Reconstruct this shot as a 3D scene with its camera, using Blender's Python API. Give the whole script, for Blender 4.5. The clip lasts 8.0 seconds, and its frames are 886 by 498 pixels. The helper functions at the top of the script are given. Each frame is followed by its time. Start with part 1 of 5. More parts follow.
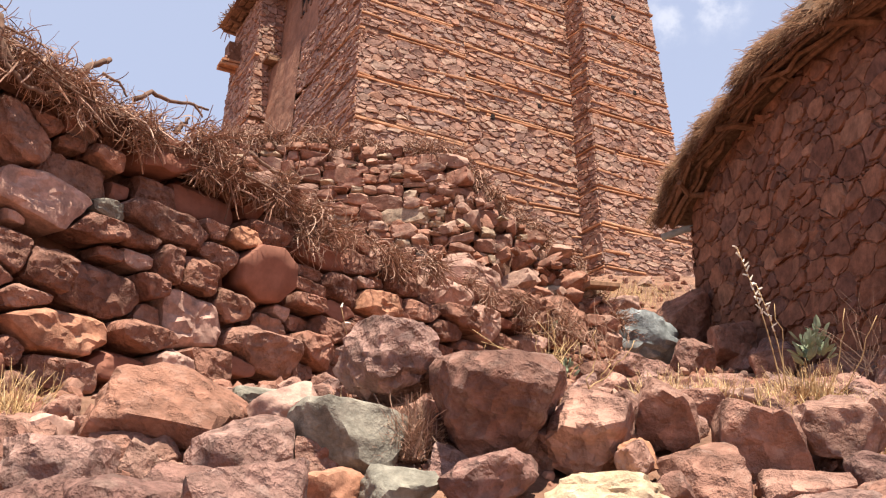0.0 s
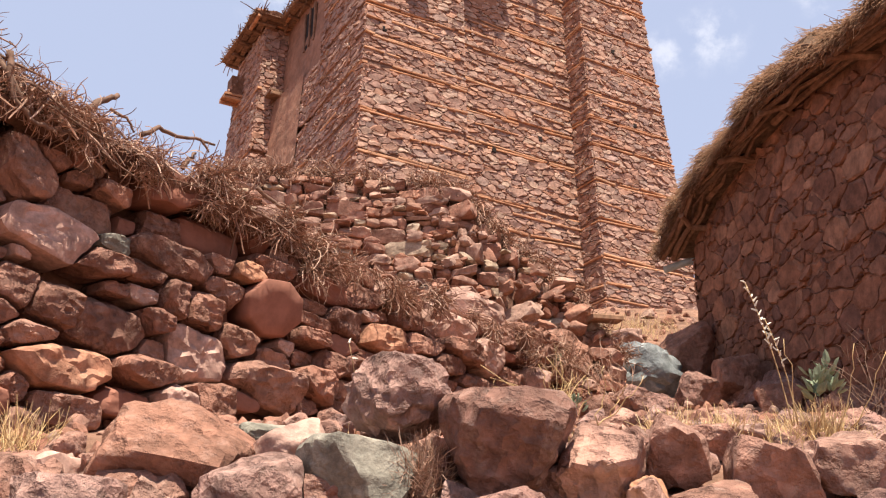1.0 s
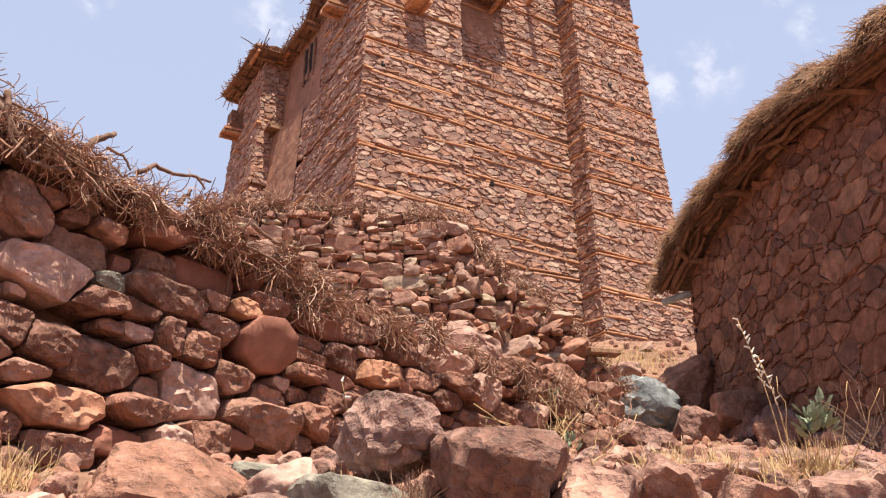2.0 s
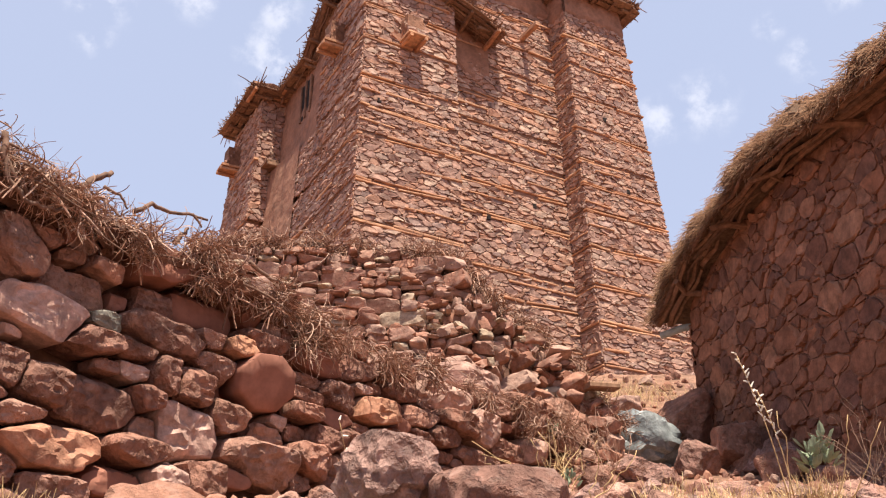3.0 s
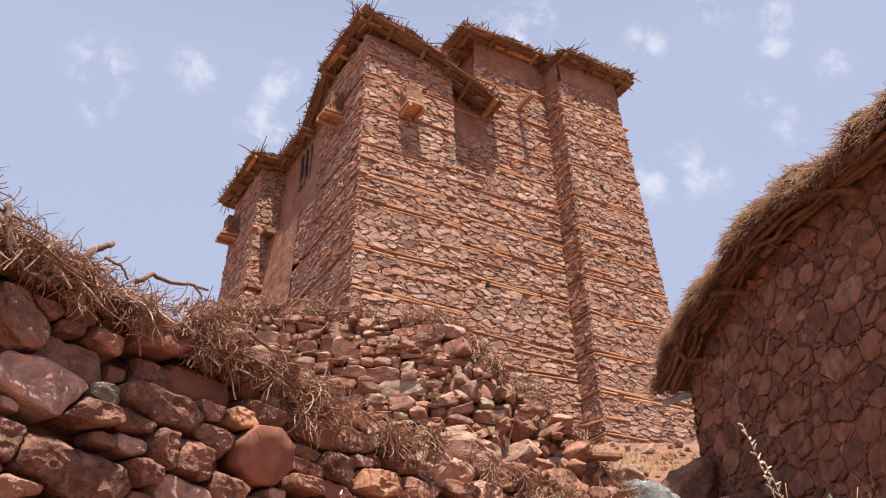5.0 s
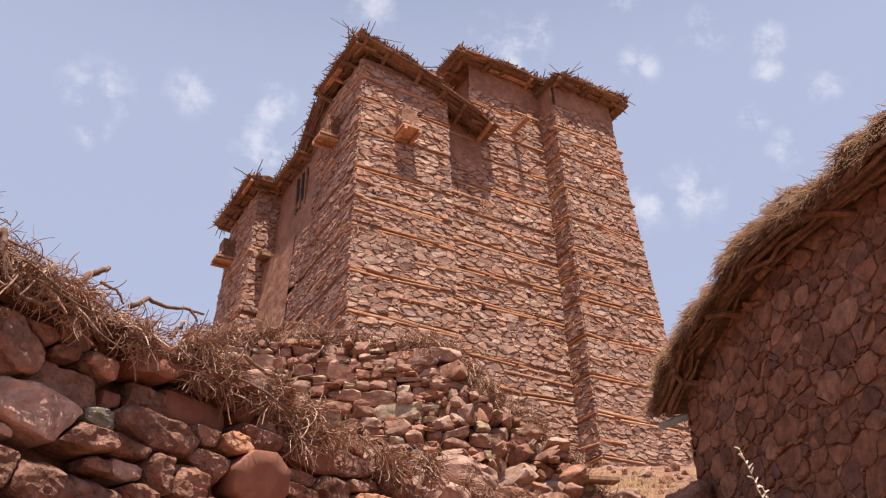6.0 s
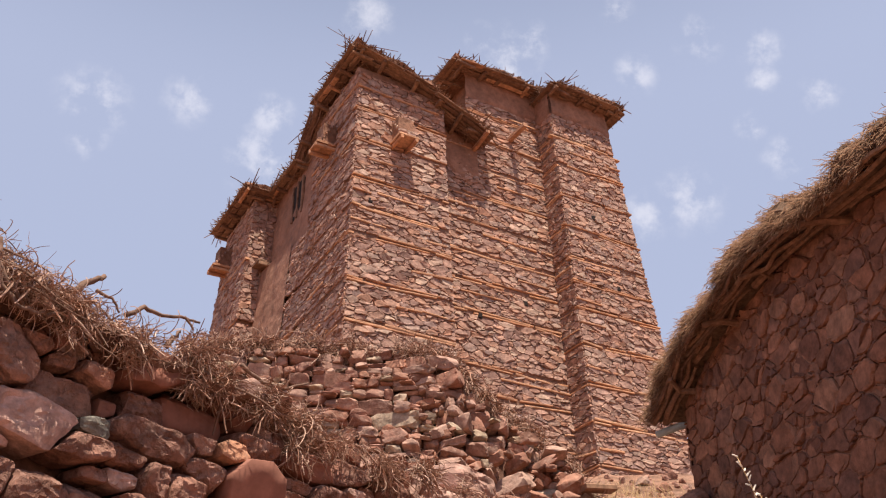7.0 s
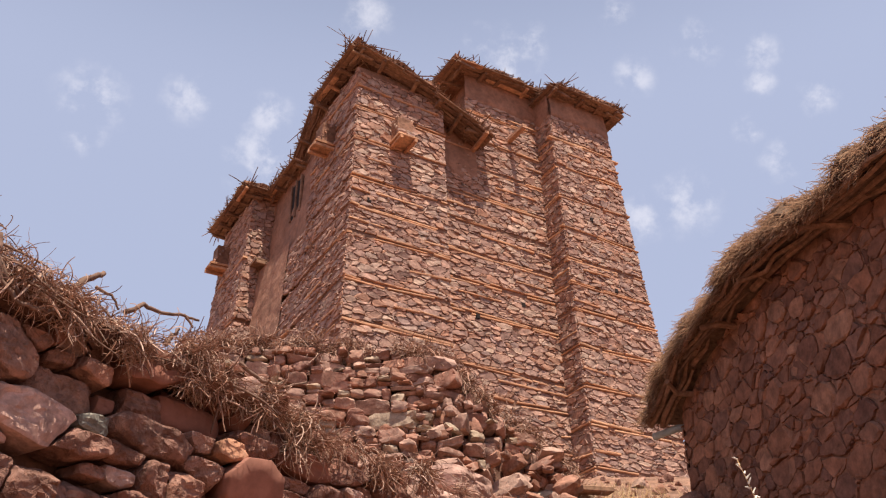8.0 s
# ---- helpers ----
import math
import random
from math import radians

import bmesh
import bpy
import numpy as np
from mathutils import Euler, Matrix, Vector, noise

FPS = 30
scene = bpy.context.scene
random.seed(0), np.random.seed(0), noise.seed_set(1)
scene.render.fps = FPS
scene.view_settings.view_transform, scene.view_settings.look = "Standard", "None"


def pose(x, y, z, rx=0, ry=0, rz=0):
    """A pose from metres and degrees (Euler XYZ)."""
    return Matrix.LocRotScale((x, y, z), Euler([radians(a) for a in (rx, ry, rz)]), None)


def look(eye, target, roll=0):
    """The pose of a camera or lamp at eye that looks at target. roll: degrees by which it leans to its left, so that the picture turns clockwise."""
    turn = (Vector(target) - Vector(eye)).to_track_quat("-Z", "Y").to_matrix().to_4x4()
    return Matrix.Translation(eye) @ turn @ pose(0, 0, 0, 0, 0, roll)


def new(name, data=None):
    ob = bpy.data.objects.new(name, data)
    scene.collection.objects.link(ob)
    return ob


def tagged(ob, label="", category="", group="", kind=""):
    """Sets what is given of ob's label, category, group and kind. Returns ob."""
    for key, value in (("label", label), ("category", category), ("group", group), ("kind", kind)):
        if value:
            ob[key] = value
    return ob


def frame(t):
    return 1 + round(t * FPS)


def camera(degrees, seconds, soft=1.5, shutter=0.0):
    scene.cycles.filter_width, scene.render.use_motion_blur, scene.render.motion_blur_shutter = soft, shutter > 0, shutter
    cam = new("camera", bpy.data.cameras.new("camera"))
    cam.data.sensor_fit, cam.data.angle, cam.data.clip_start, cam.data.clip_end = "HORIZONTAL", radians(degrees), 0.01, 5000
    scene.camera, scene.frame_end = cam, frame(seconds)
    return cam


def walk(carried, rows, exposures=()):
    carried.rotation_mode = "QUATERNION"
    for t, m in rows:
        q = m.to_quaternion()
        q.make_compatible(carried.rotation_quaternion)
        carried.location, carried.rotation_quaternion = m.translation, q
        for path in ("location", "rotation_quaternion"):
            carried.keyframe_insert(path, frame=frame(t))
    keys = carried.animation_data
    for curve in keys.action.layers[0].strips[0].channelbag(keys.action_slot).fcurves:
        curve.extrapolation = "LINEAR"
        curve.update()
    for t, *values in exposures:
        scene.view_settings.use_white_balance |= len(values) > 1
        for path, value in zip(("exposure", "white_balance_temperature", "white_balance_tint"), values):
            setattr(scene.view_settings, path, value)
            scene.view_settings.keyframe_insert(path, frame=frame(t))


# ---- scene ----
cam = camera(52.4, 8.0, soft=1.2)
# seconds, x, y, z, yaw, pitch, roll
PATH = [
    (0.0, -0.0000, 0.0000, 1.6000, 0.000, 18.800, 0.000),
    (0.5, -0.0194, -0.0041, 1.6077, 0.012, 19.834, 0.117),
    (1.0, -0.0365, -0.0040, 1.6147, 0.023, 20.830, 0.072),
    (2.5, 0.0091, -0.0382, 1.6458, 0.116, 23.896, 0.416),
    (3.0, 0.0004, -0.0311, 1.6487, 0.136, 25.013, 0.731),
    (3.5, -0.0027, -0.0335, 1.6552, 0.207, 26.147, 0.715),
    (4.0, 0.0059, -0.0436, 1.6630, 0.403, 27.269, 1.139),
    (4.5, -0.0146, -0.0338, 1.6666, 0.217, 28.288, 1.041),
    (6.0, -0.0213, -0.0470, 1.6715, -0.061, 30.644, 1.247),
    (6.5, -0.0151, -0.0510, 1.6708, -0.073, 31.026, 1.516),
    (7.0, -0.0202, -0.0381, 1.6700, -0.192, 31.201, 1.433),
    (7.5, -0.0299, -0.0373, 1.6670, -0.437, 31.247, 1.098),
    (8.0, -0.0413, -0.0318, 1.6694, -0.626, 31.231, 1.063),
]
walk(cam, [(t, pose(x, y, z, 90 + p, r, w)) for t, x, y, z, w, p, r in PATH],
     [(0, 0.97, 6560, 10), (2.5, 1.01, 6560, 10), (4.5, 0.88, 6580, 11), (6.0, 0.74, 6580, 12), (8.0, 0.72, 6580, 12)])

# ---------------------------------------------------------------- light
SUN_AZ, SUN_EL = 160.0, 70.5


def sky():
    w = bpy.data.worlds.new("sky")
    scene.world = w
    w.use_nodes = True
    nt = w.node_tree
    nd, ln = nt.nodes, nt.links
    bg = nd["Background"]
    st = nd.new("ShaderNodeTexSky")
    st.sky_type, st.sun_disc = "NISHITA", False
    st.sun_elevation, st.sun_rotation = radians(SUN_EL), radians(SUN_AZ)
    st.altitude, st.air_density, st.dust_density, st.ozone_density = 1500, 1.0, 1.0, 1.0
    tc = nd.new("ShaderNodeTexCoord")
    # thin haze that whitens the blue, then small fair-weather puffs
    haze = nd.new("ShaderNodeMixRGB")
    up = nd.new("ShaderNodeSeparateXYZ")
    hz = nd.new("ShaderNodeMapRange")
    hz.interpolation_type = "SMOOTHSTEP"
    hz.inputs["From Min"].default_value, hz.inputs["From Max"].default_value = 0.62, 0.97
    hz.inputs["To Min"].default_value, hz.inputs["To Max"].default_value = 0.70, 0.08
    ln.new(tc.outputs["Generated"], up.inputs[0]), ln.new(up.outputs[2], hz.inputs["Value"])
    ln.new(hz.outputs[0], haze.inputs[0])
    haze.inputs[2].default_value = (6.2, 6.95, 9.3, 1)
    ln.new(st.outputs[0], haze.inputs[1])
    n1 = nd.new("ShaderNodeTexNoise")
    n1.inputs["Scale"].default_value, n1.inputs["Detail"].default_value, n1.inputs["Roughness"].default_value = 30, 7, 0.6
    ln.new(tc.outputs["Generated"], n1.inputs["Vector"])
    total = None
    puffs = [(-25.5, 38.0, 2.4), (-18.9, 39.3, 1.7), (-12.4, 39.1, 1.7), (-12.6, 36.3, 2.9), (-4.9, 45.6, 1.8), (4.9, 44.2, 1.2), (7.4, 42.9, 2.3), (9.2, 43.8, 1.4), (22.6, 41.8, 1.7), (26.8, 40.1, 1.4), (26.3, 38.5, 1.1), (17.1, 40.6, 1.5), (29.9, 36.7, 1.4), (19.4, 32.5, 2.3), (15.8, 31.9, 1.8), (26.4, 33.7, 1.5), (-25.3, 35.8, 1.4), (16.6, 44.6, 1.2), (24.7, 36.0, 1.1)]
    for az, el, size in puffs:
        a, e = radians(az), radians(el)
        dot = nd.new("ShaderNodeVectorMath")
        dot.operation = "DISTANCE"
        dot.inputs[1].default_value = (math.sin(a) * math.cos(e), math.cos(a) * math.cos(e), math.sin(e))
        ln.new(tc.outputs["Generated"], dot.inputs[0])
        mr = nd.new("ShaderNodeMapRange")
        mr.interpolation_type = "SMOOTHSTEP"
        mr.inputs["From Min"].default_value, mr.inputs["From Max"].default_value = radians(size * 1.45), 0.0
        ln.new(dot.outputs["Value"], mr.inputs["Value"])
        if total is None:
            total = mr.outputs[0]
        else:
            mx = nd.new("ShaderNodeMath")
            mx.operation = "MAXIMUM"
            ln.new(total, mx.inputs[0]), ln.new(mr.outputs[0], mx.inputs[1])
            total = mx.outputs[0]
    wisp = nd.new("ShaderNodeMapRange")
    wisp.inputs["From Min"].default_value, wisp.inputs["From Max"].default_value = 0.36, 0.68
    ln.new(n1.outputs["Fac"], wisp.inputs["Value"])
    add = nd.new("ShaderNodeMath")
    add.operation = "MULTIPLY"
    ln.new(total, add.inputs[0]), ln.new(wisp.outputs[0], add.inputs[1])
    cr = nd.new("ShaderNodeMapRange")
    cr.interpolation_type = "SMOOTHSTEP"
    cr.inputs["From Min"].default_value, cr.inputs["From Max"].default_value = 0.08, 0.85
    cr.inputs["To Max"].default_value = 0.55
    ln.new(add.outputs[0], cr.inputs["Value"])
    cl = nd.new("ShaderNodeMixRGB")
    cl.inputs[2].default_value = (9.2, 9.3, 10.2, 1)
    ln.new(cr.outputs[0], cl.inputs[0]), ln.new(haze.outputs[0], cl.inputs[1])
    ln.new(cl.outputs[0], bg.inputs[0])
    bg.inputs[1].default_value = 0.059


sky()
sun = new("sun", bpy.data.lights.new("sun", "SUN"))
sun.data.energy, sun.data.angle, sun.data.color = 5.0, radians(0.55), (1.0, 0.925, 0.80)
_a, _e = radians(SUN_AZ), radians(SUN_EL)
sun.matrix_world = look(Vector((math.sin(_a) * math.cos(_e), math.cos(_a) * math.cos(_e), math.sin(_e))) * 40, (0, 0, 0))

# ---------------------------------------------------------------- materials


def surface(name, cols, rough=0.9, rnd="object", big=2.0, fine=28.0, bump=0.5, dist=0.02, dark=0.55, vary=0.35, spec=0.25, stain=None, stretch=None, chips=0.12):
    """A stone, earth or wood surface: cols spread over the pieces, blotches and grain at real size, and relief."""
    m = bpy.data.materials.new(name)
    m.use_nodes = True
    nt = m.node_tree
    nd, ln = nt.nodes, nt.links
    b = nd["Principled BSDF"]
    b.inputs["Roughness"].default_value = rough
    b.inputs["Specular IOR Level"].default_value = spec
    geo, obi = nd.new("ShaderNodeNewGeometry"), nd.new("ShaderNodeObjectInfo")
    rand = geo.outputs["Random Per Island"] if rnd == "island" else obi.outputs["Random"]
    sh = nd.new("ShaderNodeVectorMath")
    sh.operation = "MULTIPLY_ADD"
    sh.inputs[0].default_value = (37, 51, 23)
    ln.new(rand, sh.inputs[1])
    if stretch:
        mp = nd.new("ShaderNodeVectorMath")
        mp.operation = "MULTIPLY"
        mp.inputs[1].default_value = stretch
        ln.new(geo.outputs["Position"], mp.inputs[0])
        ln.new(mp.outputs[0], sh.inputs[2])
    else:
        ln.new(geo.outputs["Position"], sh.inputs[2])
    pos = sh.outputs[0]
    ramp = nd.new("ShaderNodeValToRGB")
    el = ramp.color_ramp.elements
    el[0].color, el[1].color = (*cols[0], 1), (*cols[-1], 1)
    for i, c in enumerate(cols[1:-1], 1):
        e = el.new(i / (len(cols) - 1))
        e.color = (*c, 1)
    ln.new(rand, ramp.inputs[0])

    def noise_tex(scale, detail=6, ro=0.6):
        n = nd.new("ShaderNodeTexNoise")
        n.inputs["Scale"].default_value, n.inputs["Detail"].default_value, n.inputs["Roughness"].default_value = scale, detail, ro
        ln.new(pos, n.inputs["Vector"])
        return n

    nb, nf = noise_tex(big, 5), noise_tex(fine, 8, 0.68)
    col = ramp.outputs[0]

    def shade(col, fac, lo, hi, a, bb):
        mr = nd.new("ShaderNodeMapRange")
        mr.inputs["From Min"].default_value, mr.inputs["From Max"].default_value = lo, hi
        mr.inputs["To Min"].default_value, mr.inputs["To Max"].default_value = a, bb
        ln.new(fac, mr.inputs["Value"])
        mu = nd.new("ShaderNodeVectorMath")
        mu.operation = "SCALE"
        ln.new(col, mu.inputs[0]), ln.new(mr.outputs[0], mu.inputs["Scale"])
        return mu.outputs[0]

    col = shade(col, nb.outputs["Fac"], 0.3, 0.7, 1 - dark * 0.55, 1 + dark * 0.45)
    nm = noise_tex(fine * 0.28, 6, 0.62)
    col = shade(col, nm.outputs["Fac"], 0.32, 0.68, 1 - vary, 1 + vary)
    col = shade(col, nf.outputs["Fac"], 0.3, 0.7, 1 - vary * 0.5, 1 + vary * 0.5)
    if stain:
        ns = noise_tex(big * 2.7, 7, 0.7)
        mr = nd.new("ShaderNodeMapRange")
        mr.inputs["From Min"].default_value, mr.inputs["From Max"].default_value, mr.inputs["To Max"].default_value = 0.52, 0.68, 0.65
        ln.new(ns.outputs["Fac"], mr.inputs["Value"])
        mx = nd.new("ShaderNodeMixRGB")
        mx.inputs[2].default_value = (*stain, 1)
        ln.new(mr.outputs[0], mx.inputs[0]), ln.new(col, mx.inputs[1])
        col = mx.outputs[0]
    ln.new(col, b.inputs["Base Color"])
    h = nd.new("ShaderNodeMath")
    h.operation = "MULTIPLY_ADD"
    h.inputs[1].default_value = 0.14
    vo = nd.new("ShaderNodeTexVoronoi")
    vo.inputs["Scale"].default_value = fine * chips
    wob = nd.new("ShaderNodeVectorMath")
    wob.operation = "MULTIPLY_ADD"
    wob.inputs[1].default_value = (0.12, 0.12, 0.12)
    ln.new(nm.outputs["Color"], wob.inputs[0]), ln.new(pos, wob.inputs[2]), ln.new(wob.outputs[0], vo.inputs["Vector"])
    ad = nd.new("ShaderNodeMath")
    ad.operation = "MULTIPLY_ADD"
    ad.inputs[1].default_value = 0.9
    ln.new(vo.outputs["Distance"], ad.inputs[0]), ln.new(nm.outputs["Fac"], ad.inputs[2])
    ln.new(nf.outputs["Fac"], h.inputs[0]), ln.new(ad.outputs[0], h.inputs[2])
    bp = nd.new("ShaderNodeBump")
    bp.inputs["Strength"].default_value, bp.inputs["Distance"].default_value = bump, dist
    ln.new(h.outputs[0], bp.inputs["Height"]), ln.new(bp.outputs[0], b.inputs["Normal"])
    return m


RED = [(0.27, 0.122, 0.08), (0.335, 0.163, 0.112), (0.21, 0.098, 0.069), (0.375, 0.20, 0.145), (0.295, 0.135, 0.085)]
M_RED = surface("red_sandstone", RED, big=3, fine=40, bump=1.0, dist=0.06, dark=0.7, vary=0.3, chips=0.2, stain=(0.42, 0.25, 0.19))
M_BOULDER = surface("pinkish_boulder", [(0.35, 0.185, 0.135), (0.40, 0.22, 0.165), (0.31, 0.155, 0.11), (0.43, 0.25, 0.19)], big=3.5, fine=40, bump=1.0, dist=0.06, dark=0.7, vary=0.32, chips=0.26, stain=(0.50, 0.32, 0.25))
M_PURPLE = surface("purple_sandstone", [(0.28, 0.16, 0.13), (0.35, 0.205, 0.165), (0.31, 0.175, 0.14)], big=4, fine=45, bump=1.0, dist=0.06, dark=0.75, vary=0.4, chips=0.3, stain=(0.46, 0.32, 0.27))
M_BROWN = surface("brown_rock", [(0.23, 0.115, 0.085), (0.29, 0.155, 0.12), (0.26, 0.14, 0.115)], big=4, fine=40, bump=1.0, dist=0.06, dark=0.75, vary=0.34, chips=0.3, stain=(0.38, 0.25, 0.20))
M_GREY = surface("grey_green_rock", [(0.18, 0.16, 0.125), (0.24, 0.215, 0.17), (0.20, 0.175, 0.14)], big=4, fine=40, bump=0.8, dist=0.03, dark=0.8, vary=0.4, stain=(0.40, 0.37, 0.30))
M_ORANGE = surface("orange_rock", [(0.44, 0.21, 0.12), (0.40, 0.19, 0.12)], big=4, fine=40, bump=0.7, dist=0.025, stain=(0.50, 0.30, 0.20))
M_OCHRE = surface("ochre_rock", [(0.56, 0.42, 0.27), (0.50, 0.36, 0.23)], big=5, fine=45, bump=0.9, dist=0.03, stain=(0.66, 0.56, 0.42))
M_SMOOTH = surface("smooth_red_stone", [(0.25, 0.105, 0.07), (0.29, 0.125, 0.085)], big=2, fine=30, bump=0.25, dist=0.01, dark=0.35, vary=0.15)
M_PALE = surface("pale_red_stone", [(0.42, 0.25, 0.195), (0.46, 0.285, 0.225)], big=4, fine=45, bump=0.6, dist=0.02, dark=0.5)
M_SLATE = surface("blue_grey_boulder", [(0.21, 0.225, 0.225)], rough=0.42, big=2.6, fine=24, bump=0.7, dist=0.04, dark=0.8, spec=0.5, stain=(0.42, 0.43, 0.42), vary=0.35)
M_EARTH = surface("red_earth", [(0.19, 0.10, 0.066), (0.23, 0.122, 0.08)], big=0.8, fine=22, bump=1.0, dist=0.05, dark=0.6, vary=0.45, stain=(0.30, 0.18, 0.125))
M_MUD = surface("mud_mortar", [(0.26, 0.125, 0.075), (0.23, 0.11, 0.068)], big=1.2, fine=26, bump=0.9, dist=0.04, dark=0.5, vary=0.35)
M_BED = surface("dark_bed_joint", [(0.26, 0.135, 0.09), (0.23, 0.12, 0.08)], big=1.2, fine=26, bump=0.9, dist=0.04, dark=0.5, vary=0.35)
M_PLASTER = surface("mud_plaster", [(0.30, 0.148, 0.095)], big=1.0, fine=20, bump=0.7, dist=0.03, dark=0.4, vary=0.25)
TOWER = [(0.37, 0.19, 0.125), (0.40, 0.23, 0.17), (0.27, 0.155, 0.122), (0.42, 0.245, 0.175), (0.36, 0.178, 0.115), (0.30, 0.19, 0.158), (0.46, 0.305, 0.225), (0.37, 0.22, 0.168), (0.24, 0.128, 0.096)]
M_TOWER = surface("tower_stone_joined", TOWER, rnd="island", big=3, fine=24, bump=0.7, dist=0.03, dark=0.45)
M_TOWER_P = surface("tower_stone", TOWER, big=3, fine=24, bump=0.7, dist=0.03, dark=0.45)
HUT = [(0.205, 0.088, 0.052), (0.275, 0.124, 0.074), (0.14, 0.064, 0.044), (0.235, 0.10, 0.056), (0.17, 0.083, 0.06), (0.31, 0.15, 0.09)]
M_HUT = surface("hut_stone", HUT, big=3, fine=30, bump=0.6, dist=0.025, dark=0.5)
M_HUT_J = surface("hut_stone_joined", HUT, rnd="island", big=3, fine=30, bump=0.6, dist=0.025, dark=0.5)
M_RUBBLE_J = surface("rubble_joined", RED + [(0.40, 0.26, 0.20)], rnd="island", big=3, fine=36, bump=0.7, dist=0.025, dark=0.5)
M_RUBBLE = surface("rubble_stone", RED + [(0.42, 0.26, 0.195), (0.33, 0.195, 0.15), (0.39, 0.23, 0.17)], big=3, fine=36, bump=0.7, dist=0.025, dark=0.55, stain=(0.45, 0.30, 0.23))
M_DRAB = surface("drab_rubble_stone", [(0.38, 0.275, 0.19), (0.32, 0.22, 0.155), (0.42, 0.31, 0.225)], big=3, fine=36, bump=0.7, dist=0.025, dark=0.55)
M_TIMBER = surface("orange_timber", [(0.52, 0.25, 0.132), (0.44, 0.215, 0.122), (0.57, 0.305, 0.175), (0.40, 0.205, 0.125)], big=3, fine=30, bump=0.6, dist=0.015, dark=0.4, stretch=(1, 1, 6))
M_WOOD = surface("weathered_wood", [(0.24, 0.13, 0.08), (0.19, 0.10, 0.065), (0.29, 0.165, 0.10)], big=3, fine=40, bump=0.6, dist=0.012, dark=0.5)
M_BRANCH = surface("dry_branch", [(0.22, 0.125, 0.085), (0.16, 0.09, 0.062), (0.27, 0.17, 0.12)], rnd="island", big=4, fine=50, bump=0.6, dist=0.008, dark=0.4)
M_BRUSH = surface("dry_brush", [(0.40, 0.225, 0.15), (0.22, 0.115, 0.075), (0.55, 0.37, 0.275), (0.31, 0.165, 0.11)], rnd="island", big=4, fine=50, bump=0.2, dist=0.005, dark=0.5)
M_THATCH = surface("thatch_straw", [(0.33, 0.165, 0.088), (0.20, 0.098, 0.053), (0.42, 0.245, 0.142), (0.13, 0.067, 0.04)], rnd="island", big=3, fine=40, bump=0.2, dist=0.005, dark=0.5)
M_REED = surface("roof_reeds", [(0.25, 0.135, 0.085), (0.17, 0.09, 0.055), (0.31, 0.175, 0.11), (0.21, 0.115, 0.075)], rnd="island", big=3, fine=40, bump=0.2, dist=0.005, dark=0.5)
M_GRASS = surface("dry_grass", [(0.66, 0.45, 0.22), (0.52, 0.33, 0.155), (0.74, 0.56, 0.33)], rnd="island", big=6, fine=60, bump=0.1, dist=0.002, dark=0.3, vary=0.15)
M_GREEN = surface("green_leaf", [(0.15, 0.18, 0.10), (0.24, 0.27, 0.17), (0.11, 0.14, 0.075)], rnd="island", rough=0.6, big=8, fine=60, bump=0.2, dist=0.003, dark=0.3, vary=0.2)
M_SEED = surface("pale_seed", [(0.80, 0.75, 0.64), (0.70, 0.62, 0.50)], rnd="island", big=8, fine=60, bump=0.1, dist=0.002, dark=0.2, vary=0.15)
M_PIPE = surface("grey_pipe", [(0.36, 0.38, 0.35)], rough=0.5, big=5, fine=40, bump=0.15, dist=0.004, dark=0.3, vary=0.15)
# earth darkened so the gaps between stones and twigs hold painted shade
M_GAP_SHADE = surface("gap_shade_earth", [(0.15, 0.075, 0.05)], big=2, fine=26, bump=0.8, dist=0.04)
# matted straw, darkened to paint in the deep shade under the eaves
M_SHADED_MAT = surface("shaded_straw_mat", [(0.13, 0.075, 0.045)], big=4, fine=40, bump=1.0, dist=0.03, dark=0.6, vary=0.45, stretch=(1, 1, 0.4))
# near black: the shade inside openings, put into the colour
M_HOLE_SHADE = surface("painted_hole_shade", [(0.02, 0.012, 0.01)], big=2, fine=20, bump=0.2)

# ---------------------------------------------------------------- builders
ORG = {}


def thing(name, at, label, category, group="", kind=""):
    ob = tagged(new(name), label, category, group, kind)
    ob.location = at
    ORG[ob] = Vector(at)
    return ob


def part(name, geo, material, parent=None, label="", smooth=False, kind=""):
    """Links (verts, faces), in world places, as one mesh under a thing or a part."""
    me = bpy.data.meshes.new(name)
    v = np.asarray(geo[0], dtype=float)
    org = np.array(ORG[parent]) if parent is not None else np.zeros(3)
    if parent is not None:
        mid = v.mean(0)
    else:
        mid = np.array([v[:, 0].mean(), v[:, 1].mean(), v[:, 2].min()])
    me.from_pydata((v - mid).tolist(), [], [tuple(map(int, q)) for q in geo[1]])
    me.materials.append(material)
    if smooth:
        me.polygons.foreach_set("use_smooth", [True] * len(me.polygons))
    ob = new(name, me)
    ob.parent = parent
    ob.location = mid - org
    ORG[ob] = Vector(mid)
    if label:
        ob["label"] = label
    if kind:
        ob["kind"] = kind
    return ob


def join(geos):
    vs, fs, n = [], [], 0
    for v, q in geos:
        vs.append(np.asarray(v, dtype=float))
        fs += [tuple(i + n for i in p) for p in q]
        n += len(v)
    return np.concatenate(vs), fs


